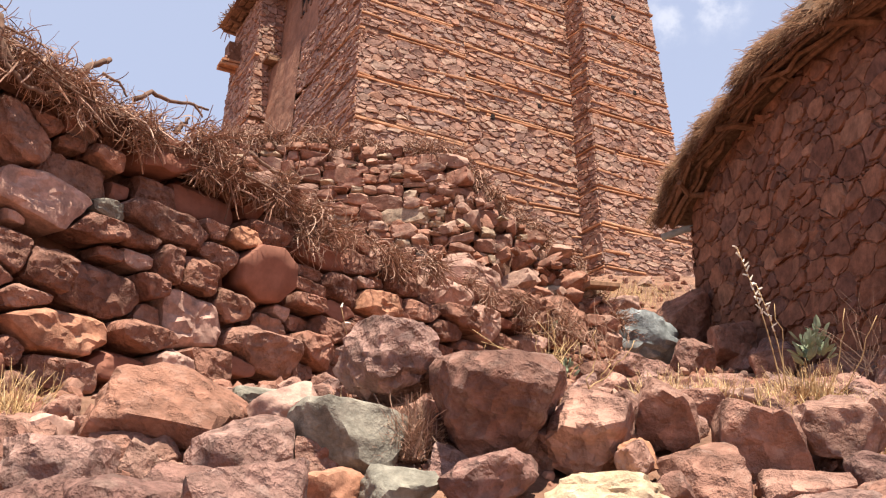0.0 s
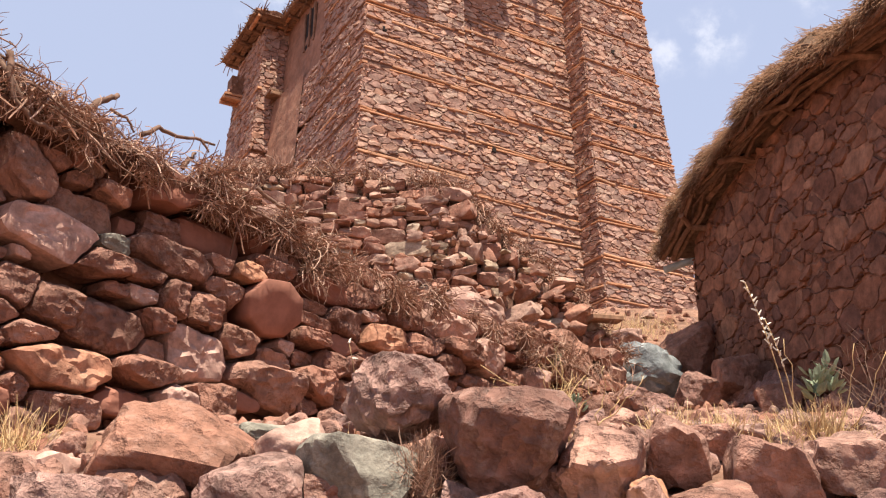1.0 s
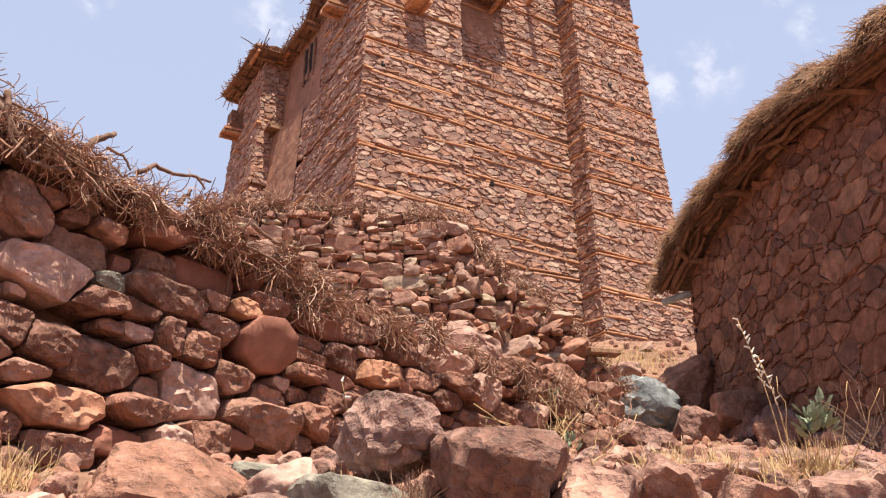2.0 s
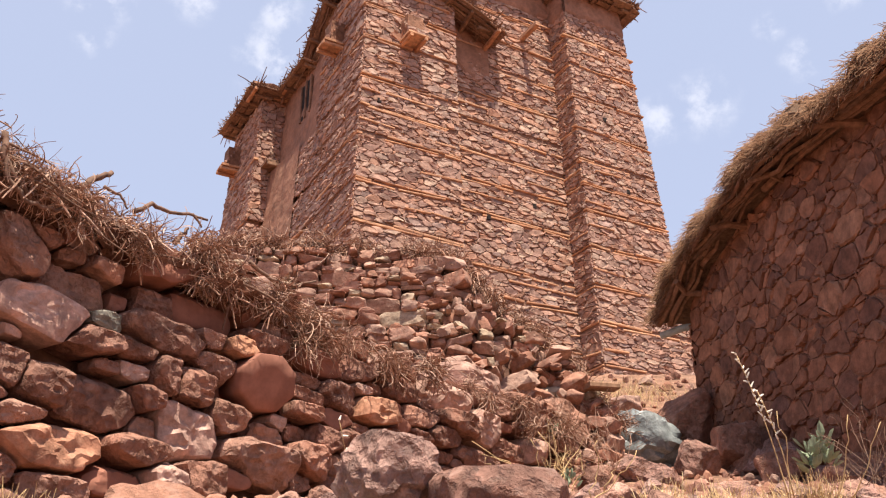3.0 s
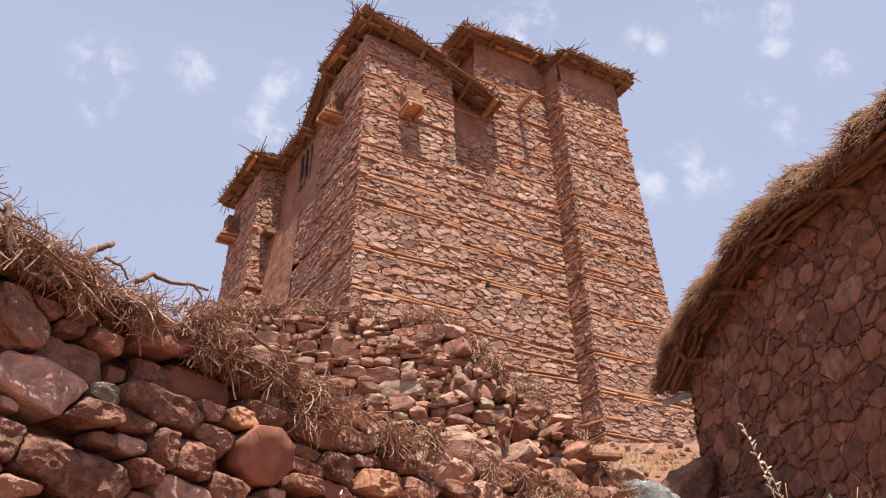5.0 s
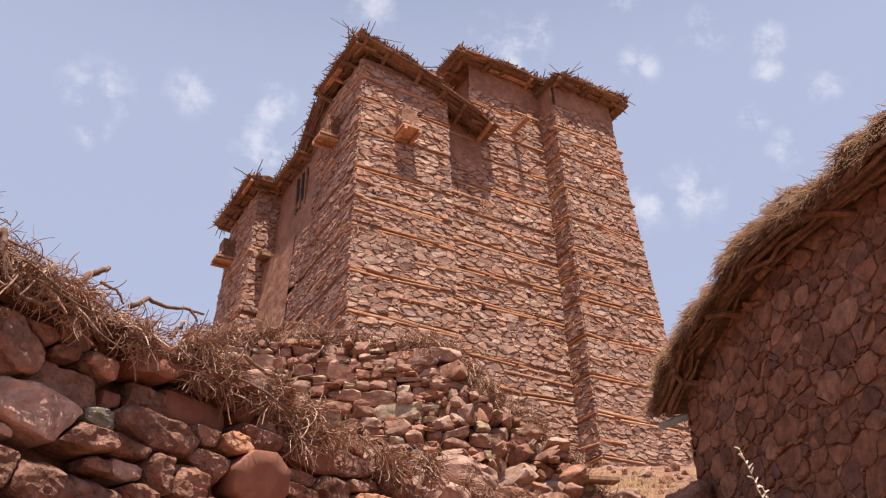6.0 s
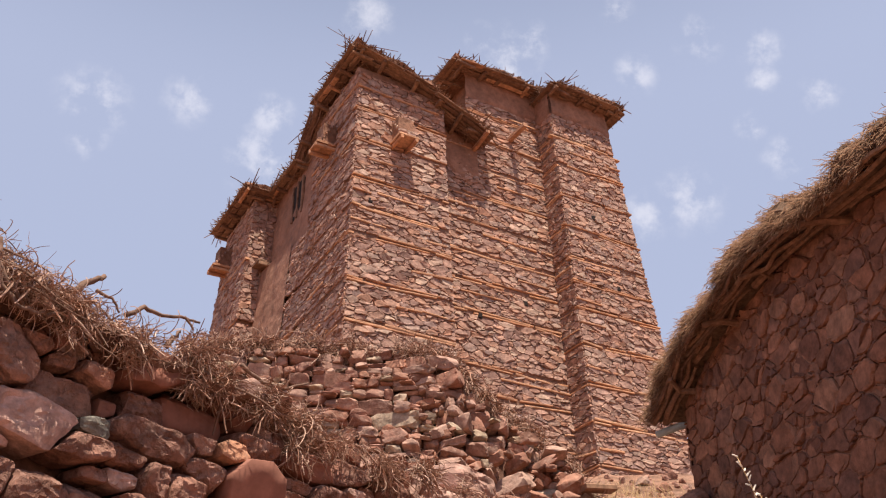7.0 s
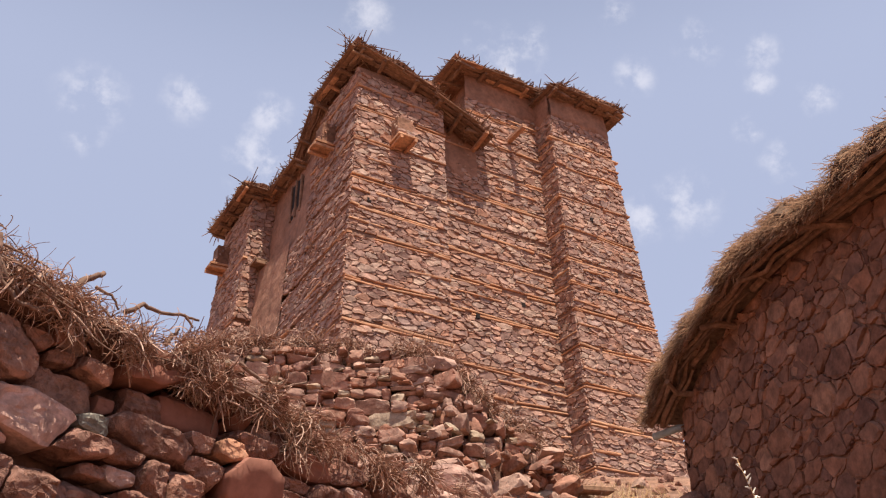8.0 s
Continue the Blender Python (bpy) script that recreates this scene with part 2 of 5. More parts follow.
def box(c, ax, ay, az, sx, sy, sz, bevel=0.012):
    """A box with chamfered long edges: axes ax, ay, az (unit), sizes sx (long), sy, sz."""
    c, ax, ay, az = map(np.array, (c, ax, ay, az))
    hy, hz, bv = sy / 2, sz / 2, min(bevel, sy * 0.3, sz * 0.3)
    ring = [(-hy + bv, -hz), (hy - bv, -hz), (hy, -hz + bv), (hy, hz - bv), (hy - bv, hz), (-hy + bv, hz), (-hy, hz - bv), (-hy, -hz + bv)]
    v = [c + ax * s * sx / 2 + ay * p + az * q for s in (-1, 1) for p, q in ring]
    fs = [tuple(range(7, -1, -1)), tuple(range(8, 16))] + [(i, (i + 1) % 8, 8 + (i + 1) % 8, 8 + i) for i in range(8)]
    return v, fs


def tube(pts, r0, r1, sides=5):
    """A tapered stick along pts."""
    pts = np.asarray(pts, dtype=float)
    n = len(pts)
    tan = np.gradient(pts, axis=0)
    tan /= np.linalg.norm(tan, axis=1)[:, None] + 1e-9
    ref = np.array([0.3, 0.2, 1.0]) if abs(tan[0][2]) < 0.8 else np.array([1.0, 0.2, 0.1])
    a = np.cross(tan, ref)
    a /= np.linalg.norm(a, axis=1)[:, None] + 1e-9
    b = np.cross(tan, a)
    r = np.linspace(r0, r1, n)
    v = [pts[i] + r[i] * (math.cos(2 * math.pi * k / sides) * a[i] + math.sin(2 * math.pi * k / sides) * b[i]) for i in range(n) for k in range(sides)]
    fs = [(i * sides + k, i * sides + (k + 1) % sides, (i + 1) * sides + (k + 1) % sides, (i + 1) * sides + k) for i in range(n - 1) for k in range(sides)]
    fs += [tuple(range(sides - 1, -1, -1)), tuple((n - 1) * sides + k for k in range(sides))]
    return v, fs


def strand(rng, p, d, length, r, bend=0.4, droop=0.0, seg=4, sides=3):
    p, d = np.array(p, dtype=float), np.array(d, dtype=float)
    d /= np.linalg.norm(d) + 1e-9
    pts = [p]
    for _ in range(seg):
        d = d + rng.normal(0, bend / seg, 3) + np.array([0, 0, -droop / seg])
        d /= np.linalg.norm(d) + 1e-9
        pts.append(pts[-1] + d * length / seg)
    return tube(pts, r, r * 0.45, sides)


def ico(level):
    bm = bmesh.new()
    bmesh.ops.create_icosphere(bm, subdivisions=level, radius=1.0)
    v = np.array([x.co for x in bm.verts])
    q = [tuple(x.index for x in y.verts) for y in bm.faces]
    bm.free()
    return v, q


ICO = {k: ico(k) for k in (2, 3, 4)}


def rock_shape(rng, level=3, planes=11, rough=0.07, blocky=0.2, sharp=40.0, cap=1.4, near=0.66):
    """An angular rock in a unit box: a sphere cut by random planes, worn and dented."""
    v, q = ICO[level]
    n = [np.array(a, dtype=float) for a in ((1, 0, 0), (-1, 0, 0), (0, 1, 0), (0, -1, 0), (0, 0, 1), (0, 0, -1))]
    ps = [(a + rng.normal(0, blocky, 3), 0.74 + rng.uniform(0, 0.22)) for a in n] if blocky else []
    for _ in range(planes):
        ps.append((rng.normal(0, 1, 3), rng.uniform(near, 1.08)))
    ns = np.array([a / np.linalg.norm(a) for a, _ in ps])
    ds = np.array([d for _, d in ps])
    dots = v @ ns.T
    rad = np.where(dots > 0.05, ds / np.maximum(dots, 0.05), 9)
    k = sharp
    r = -np.log(np.exp(-k * np.minimum(rad, 3)).sum(1) + math.exp(-k * cap)) / k
    off = Vector(rng.uniform(-50, 50, 3))
    nz = np.array([noise.fractal(Vector(p) * 1.7 + off, 0.8, 2.1, 5) for p in v])
    nr = np.array([abs(noise.noise(Vector(p) * 3.6 + off)) for p in v])
    nc = np.array([noise.cell(Vector((p[0] * 2.2, p[1] * 2.2, p[2] * 4.0)) + off) for p in v])
    r = r * (1 + rough * nz) + rough * 0.7 * (nr - 0.2) + rough * 0.35 * (nc - 0.5)
    w = v * r[:, None]
    lo, hi = w.min(0), w.max(0)
    return (w - (lo + hi) / 2) / (hi - lo), q


ROCKS = {}


def rock_mesh(kind, i, material):
    """Shared rock meshes, by shape and material."""
    key = (kind, i, material.name)
    if key not in ROCKS:
        rng = np.random.default_rng(hash_of(kind) + i * 13)
        if kind == "big":
            v, q = rock_shape(rng, 4, 9, 0.075, 0.28, 55.0, 1.3, 0.62)
        elif kind == "wall":
            v, q = rock_shape(rng, 3, 6, 0.10, 0.13, 70.0, 1.6, 0.82)
        elif kind == "cob":
            v, q = rock_shape(rng, 4, 5, 0.15, 0.3, 12.0, 1.05, 0.8)
        elif kind == "slab":
            v, q = rock_shape(rng, 3, 3, 0.045, 0.10, 110.0, 1.7, 0.9)
        else:
            v, q = rock_shape(rng, 2, 5, 0.05, 0.16, 80.0, 1.7, 0.8)
        me = bpy.data.meshes.new("rock")
        me.from_pydata(v.tolist(), [], q)
        me.materials.append(material)
        if kind in ("big", "wall", "cob", "slab"):
            me.polygons.foreach_set("use_smooth", [True] * len(me.polygons))
            me.set_sharp_from_angle(angle=radians(32))
        ROCKS[key] = me
    return ROCKS[key]


def hash_of(word):
    return sum(ord(c) * (i + 3) for i, c in enumerate(word))


def clip_poly(poly, m, n):
    """The part of poly where (p - m) . n <= 0."""
    out = []
    for i in range(len(poly)):
        a, b = poly[i], poly[(i + 1) % len(poly)]
        da = (a[0] - m[0]) * n[0] + (a[1] - m[1]) * n[1]
        db = (b[0] - m[0]) * n[0] + (b[1] - m[1]) * n[1]
        if da <= 0:
            out.append(a)
        if (da < 0 < db) or (db < 0 < da):
            t = da / (da - db)
            out.append((a[0] + (b[0] - a[0]) * t, a[1] + (b[1] - a[1]) * t))
    return out


def cells(rng, w, h, cw, ch, tilt=0.16, spread=0.75):
    """Irregular stones that fill a w x h field, split again and again across their longer way; yields (centre, outline)."""
    st = cw / ch
    todo = [[(0.0, 0.0), (w, 0.0), (w, h), (0.0, h)]]
    while todo:
        poly = todo.pop()
        p = np.array(poly)
        size = np.ptp(p, axis=0)
        x, y = p[:, 0], p[:, 1]
        area = 0.5 * abs(np.dot(x, np.roll(y, 1)) - np.dot(y, np.roll(x, 1)))
        if area < cw * ch * math.exp(rng.normal(0.25, spread)) and size[0] < 3.2 * cw and size[1] < 2.6 * ch:
            c = p.mean(0)
            yield (float(c[0]), float(c[1])), poly
            continue
        f = rng.uniform(0.34, 0.66)
        m = p.min(0) + size * f
        if size[0] > size[1] * st * rng.uniform(0.75, 1.35):
            n = (1.0, rng.normal(0, tilt * 1.8))
        else:
            n = (rng.normal(0, tilt * 0.7), 1.0)
        a, b = clip_poly(poly, m, n), clip_poly(poly, m, (-n[0], -n[1]))
        if len(a) < 3 or len(b) < 3:
            continue
        todo += [a, b]


def rubble_cells(rng, w, h, cw, ch, loose=0.42, spread=0.5, chips=0.35):
    """Irregular many-cornered stones that fill a w x h field, large ones with chips wedged between; yields (centre, outline)."""
    st = cw / ch
    H = h * st
    nx, ny = max(1, round(w / cw)), max(1, round(H / cw))
    dx, dy = w / nx, H / ny
    pts = []
    for j in range(-1, ny + 1):
        for i in range(-1, nx + 2):
            pts.append(((i + 0.5 * (j % 2) + rng.uniform(-loose, loose)) * dx, (j + 0.5 + rng.uniform(-loose, loose)) * dy, rng.normal(0, spread) * 0.3 * cw * cw))
            if rng.uniform() < chips:
                pts.append(((i + 0.5 + rng.uniform(-0.5, 0.5)) * dx, (j + rng.uniform(0, 1)) * dy, -rng.uniform(0.05, 0.3) * cw * cw))
    a = np.array(pts)
    for i, (x, y, k) in enumerate(pts):
        if not (-cw < x < w + cw and -cw < y < H + cw):
            continue
        d2 = (a[:, 0] - x) ** 2 + (a[:, 1] - y) ** 2
        poly = [(0.0, 0.0), (w, 0.0), (w, H), (0.0, H)]
        for j in np.argsort(d2)[1:26]:
            f = 0.5 + (k - a[j, 2]) / (2 * max(d2[j], 1e-6))
            n = (a[j, 0] - x, a[j, 1] - y)
            poly = clip_poly(poly, (x + n[0] * f, y + n[1] * f), n)
            if len(poly) < 3:
                break
        if len(poly) >= 3:
            poly = [(u, v / st) for u, v in poly]
            c = np.mean(poly, axis=0)
            yield (float(c[0]), float(c[1])), poly


def stone_block(rng, poly, gap, proud, to3d):
    """One masonry stone from its outline: sides, a worn rim and an uneven face."""
    p = np.array(poly)
    c = p.mean(0)
    keep = [i for i in range(len(p)) if np.linalg.norm(p[i] - p[i - 1]) > 0.012]
    p = p[keep]
    if len(p) < 3:
        return None
    q = []
    for i in range(len(p)):
        a, b = p[i - 1], p[i]
        e = b - a
        f = rng.uniform(0.10, 0.24)
        q.append(a + e * f)
        if np.linalg.norm(e) > 0.10:
            q.append((a + b) / 2 + np.array([-e[1], e[0]]) * rng.normal(0, 0.035))
        q.append(b - e * f)
    p = np.array(q)
    size = np.ptp(p, axis=0)
    if size.min() < 0.03:
        return None
    d = p - c
    ln = np.linalg.norm(d, axis=1)[:, None]
    outer = c + d * np.maximum(0.4, 1 - gap / np.maximum(ln, 0.02)) + rng.normal(0, 0.006, p.shape)
    inner = c + (outer - c) * 0.86 + rng.normal(0, 0.006, p.shape)
    t = rng.normal(0, 0.2, 2)
    n = len(p)
    dep = proud * rng.uniform(0.2, 1.5)
    v = [to3d(x, y, -0.03) for x, y in outer]
    v += [to3d(x, y, dep * 0.72 + rng.normal(0, 0.003)) for x, y in outer]
    v += [to3d(x, y, dep + (np.array([x, y]) - c) @ t * 0.5 + rng.normal(0, 0.004)) for x, y in inner]
    fs = [(i, (i + 1) % n, n + (i + 1) % n, n + i) for i in range(n)]
    fs += [(n + i, n + (i + 1) % n, 2 * n + (i + 1) % n, 2 * n + i) for i in range(n)]
    fs.append(tuple(2 * n + i for i in range(n)))
    return v, fs

# ---------------------------------------------------------------- ground
WA, WD, WN = np.array([-3.1, 3.15]), np.array([0.567, 0.824]), np.array([0.824, -0.567])  # near dry-stone wall: start, run, face


def smooth01(a, b, x):
    t = np.clip((x - a) / (b - a), 0, 1)
    return t * t * (3 - 2 * t)


def ground_z(x, y):
    lane = np.interp(y, [0.9, 2.0, 2.9, 3.6, 4.5, 5.2, 6.5, 8.5, 10.2, 12.0, 14.0, 16.6, 20.0], [0.0, 0.78, 1.56, 1.95, 2.33, 2.50, 2.70, 3.08, 3.58, 4.0, 5.1, 6.7, 7.0])
    side = (x - WA[0]) * WN[0] + (y - WA[1]) * WN[1]
    s = (x - WA[0]) * WD[0] + (y - WA[1]) * WD[1]
    back = smooth01(0.25, 0.55, -side) * smooth01(-0.5, 0.5, s) * (1 - smooth01(9.5, 11.5, s))
    terrace = np.maximum(lane, 3.72 + 0.5 * smooth01(9.0, 10.4, y))
    z = lane * (1 - back) + terrace * back
    far = np.hypot(x, y - 8)
    return z * (1 - smooth01(40, 160, far)) - 14 * smooth01(45, 400, far)


def build_ground():
    def axis(lo, hi, step):
        a = list(np.arange(lo, hi + 1e-6, step))
        g, x = step, hi
        up = []
        while x < 3000:
            g *= 1.35
            x += g
            up.append(x)
        g, x = step, lo
        dn = []
        while x > -3000:
            g *= 1.35
            x -= g
            dn.append(x)
        return np.array(dn[::-1] + a + up)
    xs, ys = axis(-4.5, 6.5, 0.09), axis(0.5, 19.0, 0.09)
    X, Y = np.meshgrid(xs, ys)
    Z = ground_z(X, Y)
    near = np.hypot(X, Y - 8) < 25
    nz = np.array([noise.fractal(Vector((x * 2.3, y * 2.3, 0)), 0.8, 2.1, 4) if n else 0.0 for x, y, n in zip(X.ravel(), Y.ravel(), near.ravel())]).reshape(X.shape)
    Z = Z + 0.05 * nz * smooth01(0.8, 2.5, Y)
    nx, ny = len(xs), len(ys)
    v = np.stack([X.ravel(), Y.ravel(), Z.ravel()], 1)
    q = [(j * nx + i, j * nx + i + 1, (j + 1) * nx + i + 1, (j + 1) * nx + i) for j in range(ny - 1) for i in range(nx - 1)]
    g = part("ground", (v, q), M_EARTH, smooth=True)
    tagged(g, "stony red earth slope rising past the walls", "ground", kind="structure")


build_ground()

# ---------------------------------------------------------------- tower house
H1, H2 = np.array([math.sin(radians(60)), math.cos(radians(60)), 0]), np.array([-math.cos(radians(60)), math.sin(radians(60)), 0])
N1, N2, UP = -H2, -H1, np.array([0, 0, 1.0])
TB, ZB, LEAN = np.array([-1.64, 14.91, 0.0]), 8.7, 0.052


def T(u, v, z, fu=1.0, fv=1.0):
    """Tower place: u along the front, v along the side, both taken at ZB; fu, fv: how each leans with height."""
    k = LEAN * (z - ZB)
    return TB + H1 * (u + fu * k) + H2 * (v + fv * k) + UP * z


def block(u0, u1, v0, v1, z0, z1, inset=0.014):
    """A leaning prism for the wall core behind the stones."""
    v = []
    for z in (z0, z1):
        k = LEAN * (z - ZB)
        for u, w, in ((u0 + inset + k, v0 + inset + k), (u1 - inset - k, v0 + inset + k), (u1 - inset - k, v1 - k), (u0 + inset + k, v1 - k)):
            v.append(TB + H1 * u + H2 * w + UP * z)
    return v, [(3, 2, 1, 0), (4, 5, 6, 7), (0, 1, 5, 4), (1, 2, 6, 5), (2, 3, 7, 6), (3, 0, 4, 7)]


def leaning_core(u0, lu0, u1, lu1, v0, v1, z0, z1, inset=0.014):
    """A wall core whose two ends lean each by their own share."""
    v = []
    for z in (z0, z1):
        k = LEAN * (z - ZB)
        a, b, c, d = u0 + inset + lu0 * k, u1 - inset + lu1 * k, v0 + inset + k, v1 - k
        v += [TB + H1 * u + H2 * w + UP * z for u, w in ((a, c), (b, c), (b, d), (a, d))]
    return v, [(3, 2, 1, 0), (4, 5, 6, 7), (0, 1, 5, 4), (1, 2, 6, 5), (2, 3, 7, 6), (3, 0, 4, 7)]


house = thing("tower_house", (2.2, 17.5, 6.6), "tall tapering stone tower house with orange timber courses and brush eaves", "tower house")
part("corner_tower_core", leaning_core(0, 1, 2.45, 0.3, 0, 2.6, 5, 15.95), M_BED, house)
part("curtain_core", block(0.07, 7.9, 0.45, 7.0, 5, 15.0), M_BED, house)
part("upper_storey_core", block(3.3, 7.9, 0.45, 4.5, 15.0, 17.55), M_MUD, house)
part("end_tower_core", leaning_core(5.55, 0.35, 8.1, -1.3, -0.2, 3.0, 5, 17.2), M_BED, house)
part("rear_tower_core", block(-0.6, 2.0, 5.1, 7.7, 5, 15.0), M_BED, house)

KEEP = {"n": 0}


def clad(name, to3d, width, z0, z1, bands, cw=0.235, ch=0.108, proud=0.024, gap=0.006, single=None, seed=1, planks=True, skip=0.26):
    """Rubble masonry between timber courses. to3d(a, z, out): place on the face, a from 0 to width at ZB."""
    rng = np.random.default_rng(seed)
    levels = [z0] + [b for b in bands if z0 + 0.2 < b < z1 - 0.15] + [z1]
    rest = []
    for i in range(len(levels) - 1):
        a, b = levels[i] + (0.06 if i else 0), levels[i + 1] - (0.06 if i < len(levels) - 2 else 0)
        for c, poly in rubble_cells(rng, width, b - a, cw, ch * rng.uniform(0.8, 1.15), 0.46, 0.9, 0.5):
            def place(x, y, out, a=a):
                z = a + y
                return to3d(x, z, out)
            geo = stone_block(rng, poly, gap, proud, place)
            if geo is None:
                continue
            if single and single(c[0], a + c[1]) and KEEP["n"] < 300:
                KEEP["n"] += 1
                part("stone", geo, M_TOWER_P, house)
            else:
                rest.append(geo)
    if rest:
        part(name + "_masonry", join(rest), M_TOWER, house, kind="stuff")
    if planks:
        rows = [(z + r, skip, -0.046) for z in levels[1:-1] for r in (-0.032, 0.032)]
        rows += [((a + b) / 2 + rng.uniform(-0.12, 0.12), 0.66, -0.020) for a, b in zip(levels[1:-1], levels[2:])]
        for z, miss, deep in rows:
            x = -rng.uniform(0, 0.6)
            while x < width:
                ln = rng.uniform(0.4, 1.9)
                x0, x1 = max(0.01, x), min(width - 0.01, x + ln)
                if x1 - x0 > 0.15 and rng.uniform() > miss:
                    zz = z + 0.03 * math.sin(1.1 * x + 5.0 * z) + rng.normal(0, 0.008)
                    tl = rng.normal(0, 0.016)
                    p, q = np.array(to3d(x0, zz - tl, 0.0)), np.array(to3d(x1, zz + tl, 0.0))
                    ax = (q - p) / np.linalg.norm(q - p)
                    out = np.array(to3d(x0, zz, 1.0)) - np.array(to3d(x0, zz, 0.0))
                    az = np.cross(out, ax)
                    part("timber", box((p + q) / 2 + out * (deep + rng.uniform(0, 0.02)), ax, out, az / np.linalg.norm(az), x1 - x0, 0.12, rng.uniform(0.036, 0.058)), M_TIMBER, house)
                x += ln + rng.uniform(0.0, 0.25)


def front_face(u0, u1, d, l_lean, r_lean):
    """A camera-side face from u0 to u1, standing d out from the corner tower's face; each end leans with height."""
    w = u1 - u0

    def f(a, z, out):
        k = LEAN * (z - ZB)
        u = u0 + l_lean * k + a / w * (w + (r_lean - l_lean) * k)
        return TB + H1 * u + H2 * (k - d) + N1 * out + UP * z
    return f


def side_face(v0, v1, d, l_lean, r_lean):
    """A face on the shaded side, from v0 (near) to v1, standing d out."""
    w = v1 - v0

    def f(a, z, out):
        k = LEAN * (z - ZB)
        v = v0 + l_lean * k + a / w * (w + (r_lean - l_lean) * k)
        return TB + H2 * v + H1 * (k - d) + N2 * out + UP * z
    return f


B_CORNER = (8.35, 9.28, 10.2, 11.3, 11.97, 12.73, 13.8, 14.7)
B_CURTAIN = (7.6, 8.5, 9.15, 10.4, 11.2, 11.95, 12.8, 13.6, 14.5, 15.4, 16.2)
B_END = (7.15, 8.08, 8.95, 9.9, 10.8, 11.48, 12.15, 13.0, 13.95, 14.9, 15.8)
clad("end_tower_front", front_face(5.55, 8.1, 0.2, 0.35, -1.3), 2.55, 6.2, 16.55, B_END, seed=3, single=lambda a, z: z < 8.9)
clad("curtain_front", front_face(2.3, 5.75, -0.45, 0.3, 0.35), 3.45, 6.6, 15.7, B_CURTAIN, seed=4, single=lambda a, z: z < 9.3)
clad("corner_tower_front", front_face(0, 2.45, 0, 1, 0.3), 2.45, 7.6, 15.75, B_CORNER, seed=5, single=lambda a, z: z < 9.6)
clad("upper_storey_front", front_face(3.4, 5.75, -0.45, 0.3, 0.35), 2.35, 15.72, 16.75, (16.3,), seed=6)


def flank(a, z, out):
    k = LEAN * (z - ZB)
    return TB + H1 * (5.55 + 0.35 * k) + H2 * (0.45 - a + k) + N2 * out + UP * z


clad("end_tower_flank", flank, 0.65, 6.6, 16.6, B_END, cw=0.22, ch=0.11, seed=8)
clad("corner_tower_side", lambda a, z, o, f=side_face(0, 2.6, 0, 1, 0.2): f(2.6 - a, z, o), 2.6, 7.6, 15.95, B_CORNER, cw=0.30, ch=0.10, seed=9, skip=0.8)


def plaster(name, to3d, width, z0, z1, seed=1, ragged=0.16, thick=0.04):
    """A coat of mud plaster over a face, with a ragged lower edge where it has fallen away."""
    rng = np.random.default_rng(seed)
    off = Vector(rng.uniform(-40, 40, 3))
    nx, nz = max(6, int(width / 0.07)), max(6, int((z1 - z0) / 0.08))
    v, fs = [], []
    for i in range(nx + 1):
        a = width * i / nx
        low = z0 + ragged * (noise.fractal(Vector((a * 2.2, 0, 0)) + off, 0.9, 2.0, 4) - 0.2)
        for j in range(nz + 1):
            z = low + (z1 - low) * j / nz
            n = noise.fractal(Vector((a * 2.5, z * 2.5, 3)) + off, 0.8, 2.1, 4)
            edge = -0.05 if j == 0 else 0.0
            v.append(to3d(a, z, thick + 0.022 * n + edge))
    for i in range(nx):
        for j in range(nz):
            a, b = i * (nz + 1) + j, (i + 1) * (nz + 1) + j
            fs.append((a, b, b + 1, a + 1))
    part(name, (v, fs), M_PLASTER, house, smooth=True)


plaster("plaster_coat", front_face(5.55, 8.1, 0.2, 0.35, -1.3), 2.55, 16.5, 17.4, 1)
plaster("plaster_coat", flank, 0.65, 16.5, 17.4, 2)
plaster("plaster_coat", front_face(3.4, 5.75, -0.45, 0.3, 0.35), 2.35, 16.75, 17.6, 3)
plaster("plaster_coat", front_face(2.3, 3.6, -0.45, 0.3, 0.3), 1.3, 14.1, 15.72, 4, 0.3)


def side_low(a, z, out):
    """The plastered lower side, which bellies out from the corner tower to the rear tower."""
    k = LEAN * (z - ZB)
    return TB + H2 * (5.15 + 0.2 * k - a / 2.75 * (2.75 - 0.3 * k)) + H1 * (k - 0.15 * (1 - a / 2.75) + 0.03 * math.sin(a * 1.1)) + N2 * out + UP * z


part("side_belly", block(0.04, 1.5, 2.4, 5.2, 7.0, 12.75), M_MUD, house)
plaster("side_plaster", lambda a, z, o: side_low(a, z, o), 1.75, 7.4, 12.85, 5, 0.0)
clad("side_curtain", lambda a, z, o: side_low(a + 1.55, z, o), 1.2, 7.6, 12.7, (8.4, 9.3, 10.2, 11.3), cw=0.30, ch=0.10, seed=10, proud=0.02, skip=0.75)
plaster("side_plaster", lambda a, z, o, f=side_face(2.3, 5.4, -0.05, 0.2, 0): f(3.1 - a, z, o), 3.1, 12.6, 15.3, 6, 0.0)


def rear_front(a, z, out):
    k = LEAN * (z - ZB)
    return TB + H1 * (-0.6 + k + a / 0.95 * (0.95 - k)) + H2 * (5.1 + 0.4 * k) + N1 * out + UP * z


